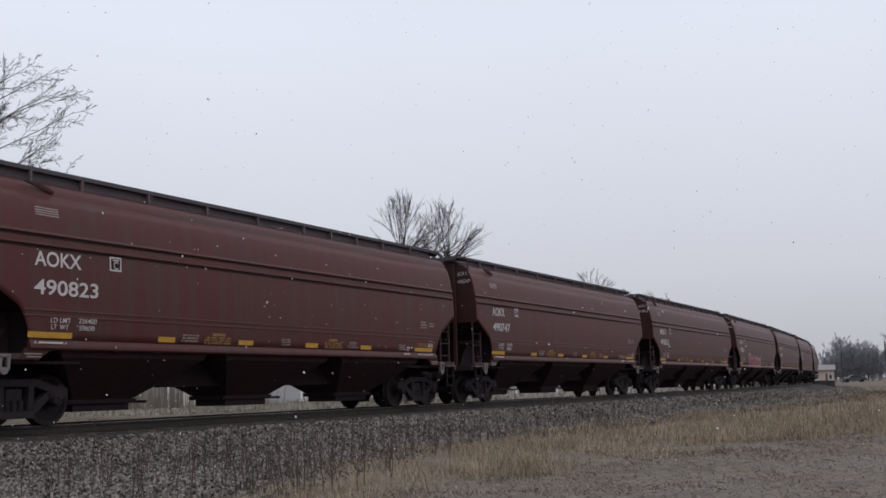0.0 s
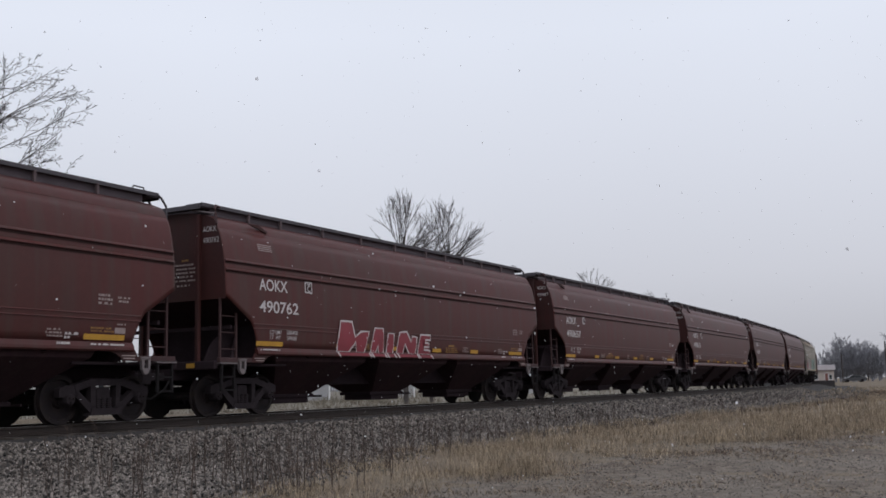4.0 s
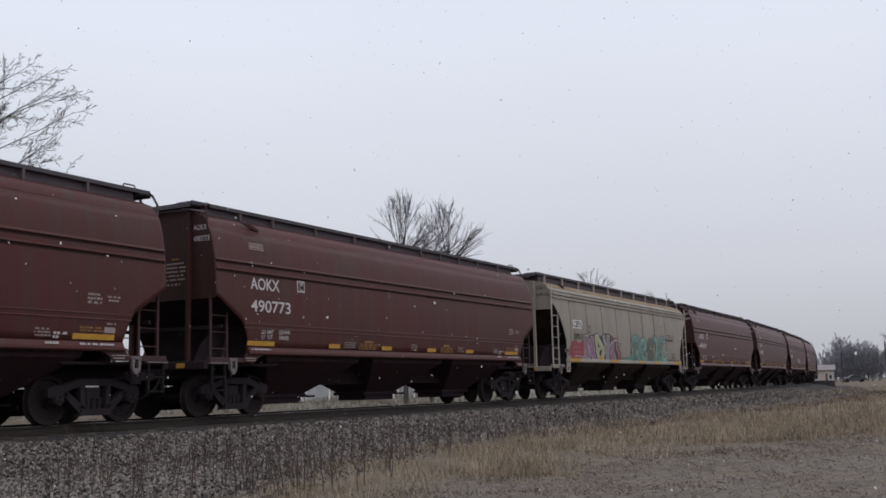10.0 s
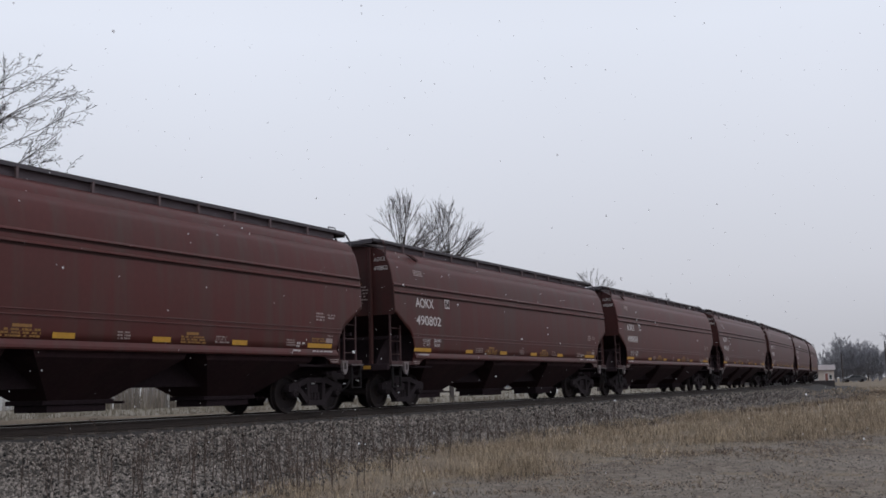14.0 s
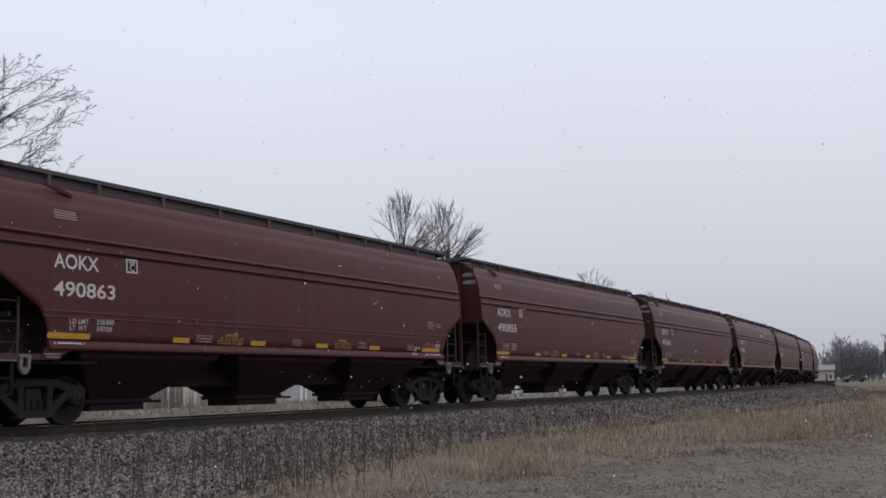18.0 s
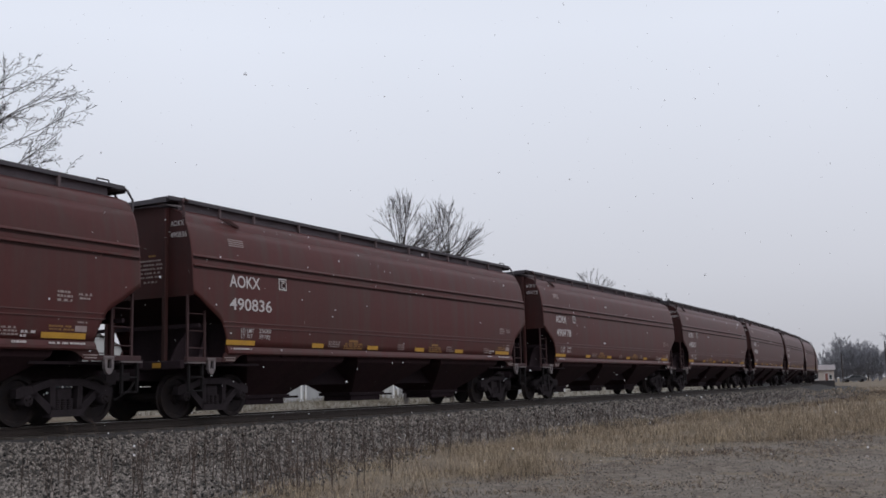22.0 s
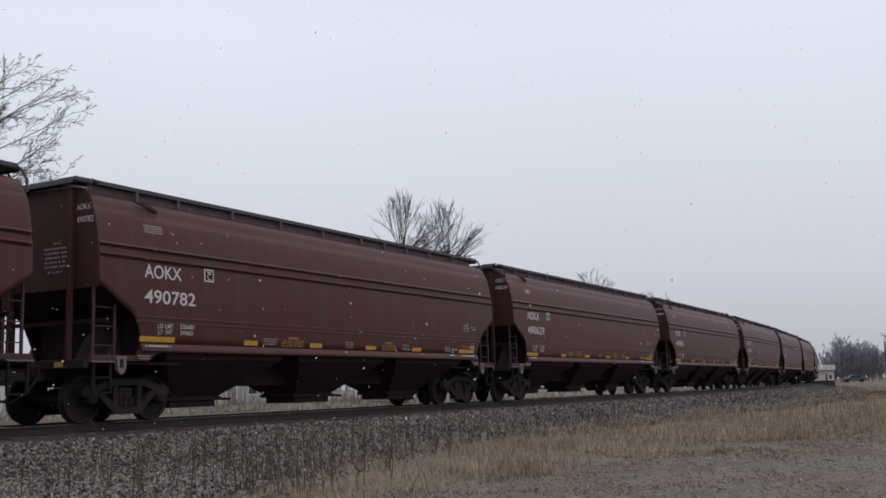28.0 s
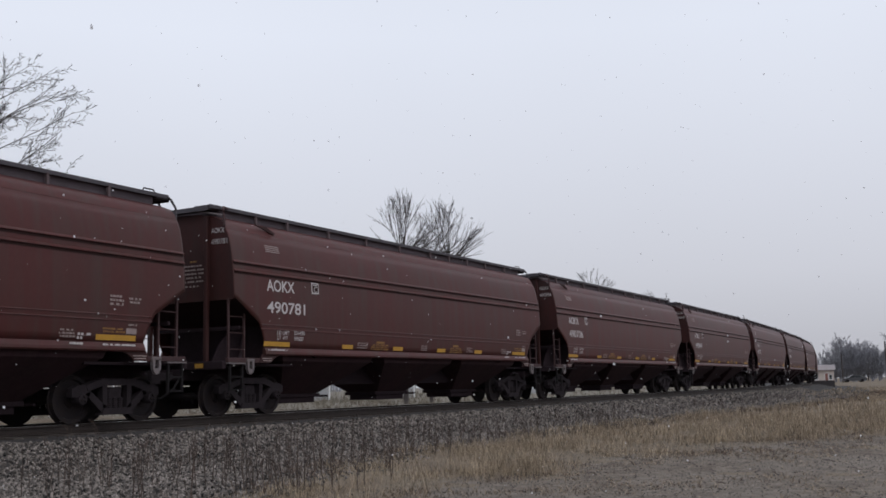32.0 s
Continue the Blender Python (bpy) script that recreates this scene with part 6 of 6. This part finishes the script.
def make_pole(frac, dist, height, r, label, arms=True):
    x, y = ray_place(frac, dist)
    pole = tagged(empty("utility_pole"), label, "utility pole")
    pole.location = (x, y, ground_z(x, y - float(track_y(x))) - 0.1)
    bm = bmesh.new()
    add_tube(bm, [(0, 0, 0), (0, 0, height)], r, 8, taper=[r, r * 0.7])
    part("pole", bm, M_BARK, pole)
    if arms:
        part("crossarm", box(-1.1, 1.1, -0.06, 0.06, height - 0.7, height - 0.56), M_BARK, pole)


def make_surroundings():
    home = make_house(0.030, 105, 15.0, 8.0, 2.9, 1.7, M_SIDING_GREY, "pale grey clapboard house with white corner boards", 4,
                      windows=((-4.6, 0.9, 1.0, 1.4), (2.35, 0.9, 0.72, 1.4), (3.2, 0.9, 0.72, 1.4), (6.3, 0.9, 0.8, 1.4)))
    part("downspout", box(0.25, 0.42, -4.12, -4.0, 0.0, 2.8), M_TRIM, home, "white downspout")
    make_fence(0.116, 0.206, 90, 88, 2.4)
    make_house(0.106, 112, 8.0, 6.0, 4.9, 2.4, M_SIDING_GREY, "tall pale grey clapboard house behind the board fence", 3, windows=((-2.2, 3.0, 0.9, 1.3), (1.8, 3.0, 0.9, 1.3)), gable_front=True)
    make_house(0.226, 104, 4.6, 5.0, 2.7, 1.2, M_BEIGE, "small off-white garage beside the fence", 0, lap=True, name="garage", cat="garage")
    make_house(0.304, 108, 6.4, 6.0, 2.8, 1.5, M_SIDING, "small white clapboard house with grey roof", -4, windows=((-1.6, 0.9, 0.8, 1.2),), lap=True)
    make_house(0.356, 118, 2.6, 3.0, 2.4, 0.8, M_SIDING, "small white clapboard garden shed", 0, lap=True, name="shed", cat="shed")
    make_house(0.418, 118, 4.2, 4.0, 2.5, 1.0, M_SIDING_GREY, "grey shed with white corner boards", 6, lap=True, name="shed", cat="shed")
    make_house(0.455, 122, 1.9, 2.4, 2.4, 0.6, M_SIDING, "narrow white clapboard outbuilding", 0, lap=True, name="shed", cat="shed")
    make_house(0.508, 128, 3.8, 4.0, 2.3, 1.0, M_BEIGE, "low cream outbuilding with grey roof", 0, lap=True, name="shed", cat="shed")
    make_house(0.601, 130, 5.0, 4.0, 2.4, 1.2, M_SIDING, "low white house behind the track", 0, lap=True)
    make_house(0.645, 140, 3.0, 4.0, 2.2, 1.0, M_BEIGE, "low cream outbuilding with grey roof", 0, lap=True, name="shed", cat="shed")
    make_house(0.9200, 205, 4.3, 5.0, 2.5, 0.8, M_CREAMWALL, "small cream building with pale roof beside the crossing", 0, windows=((-1.0, 0.8, 0.7, 0.8), (1.55, 0.8, 0.5, 0.8)),
               doors=((0.85, 0.55, 1.9),), lap=False, name="depot_hut", roof_mat=M_PALEROOF, cat="building")
    x, y = ray_place(0.9335, 146)
    dock = tagged(link("loading_dock", box(-3.2, 0.1, -1.2, 1.2, 0, 0.92, 0.03), M_CONC), "low dark concrete loading dock near the crossing", "loading dock")
    dock.matrix_basis = pose(x, y, ground_z(x, y - float(track_y(x))) - 0.03, 0, 0, math.degrees(math.atan2(y - EYE[1], x - EYE[0])) - 90)
    make_sedan(0.9560, 225)
    make_pole(0.9935, 190, 7.0, 0.16, "weathered wooden utility pole", False)
    make_pole(0.972, 285, 8.5, 0.16, "weathered wooden utility pole")
    make_pole(0.9437, 203, 5.6, 0.12, "thin wooden utility pole", False)


def make_woods():
    """The dull line of bare woods that closes the view all round."""
    rnd = random.Random(77)
    st = Sticks()
    for _ in range(5200):
        a = rnd.uniform(0, 2 * math.pi)
        d = rnd.uniform(420, 560)
        x, y = EYE[0] + d * math.cos(a), EYE[1] + d * math.sin(a)
        h = rnd.uniform(5.0, 9.5) + 3.0 * noise.noise((a * 14, 0.3, 0.9))
        p = Vector((x, y, -1.2))
        q = p + Vector((rnd.gauss(0, 0.6), rnd.gauss(0, 0.6), h))
        st.run([p, (p + q) / 2 + Vector((rnd.gauss(0, 0.3), rnd.gauss(0, 0.3), 0)), q], [0.35, 0.3, 0.1], 3)
        for _ in range(7):
            m = p.lerp(q, rnd.uniform(0.25, 0.9))
            e = m + Vector((rnd.gauss(0, 1.5), rnd.gauss(0, 1.5), rnd.uniform(0.6, 2.4)))
            st.run([m, e], [0.16, 0.06], 3)
    stuff("distant_woods", st.v, st.f, M_FARTWIG, "grey line of bare woods on the horizon", "woods")


# ---------------------------------------------------------------- falling snow
M_SNOW = mat("snow", (0.85, 0.85, 0.87), rough=0.7, second=(0.8, 0.8, 0.82), scale=20, amount=0.3, bump=0)
_nt = M_SNOW.node_tree
_tr = _nt.nodes.new("ShaderNodeBsdfTranslucent")
_tr.inputs["Color"].default_value = (0.95, 0.95, 0.97, 1)
_mx = _nt.nodes.new("ShaderNodeMixShader")
_mx.inputs["Fac"].default_value = 0.6
_nt.links.new(_nt.nodes["Principled BSDF"].outputs["BSDF"], _mx.inputs[1])
_nt.links.new(_tr.outputs["BSDF"], _mx.inputs[2])
_nt.links.new(_mx.outputs["Shader"], _nt.nodes["Material Output"].inputs["Surface"])
flurries = []


def make_snow():
    """Light wet snow: three loose sheets of flakes, each falling as one at its own speed."""
    rng = np.random.default_rng(12)
    for k, (fall, drift) in enumerate(((1.5, 0.5), (2.1, 0.9), (1.1, 0.2))):
        vs, fs = [], []
        top = fall * 32 + 7
        for _ in range(2600):
            d = 6.0 + 22 * rng.random() ** 0.6
            a = radians(YAW) + rng.uniform(-0.6, 0.6)
            x, y, z = EYE[0] + d * math.cos(a), EYE[1] + d * math.sin(a), rng.uniform(-0.6, top)
            r = rng.uniform(0.004, 0.0095) * (1.0 + 0.6 * (rng.random() < 0.12))
            # two crossed ragged plates make a flake
            for k2 in range(2):
                a2 = rng.uniform(0, 3.14)
                c2, s2 = math.cos(a2), math.sin(a2)
                n = len(vs)
                for p in ((-1, -0.6), (0.2, -1), (1, -0.3), (0.7, 0.8), (-0.5, 1)):
                    q = r * rng.uniform(0.7, 1.25)
                    vs.append((x + p[0] * q * c2, y + p[0] * q * s2, z + p[1] * q))
                fs.append(tuple(range(n, n + 5)))
        ob = stuff("snow_flurry", vs, fs, M_SNOW, "sparse small white snowflakes falling", "snow")
        flurries.append((ob, fall, drift))


# ---------------------------------------------------------------- build
make_ground()
make_track()
place_trees()
make_surroundings()
make_woods()
scatter_stones()
scatter_pebbles()
scatter_grass()
scatter_weeds()
make_snow()
build_train()
motions()
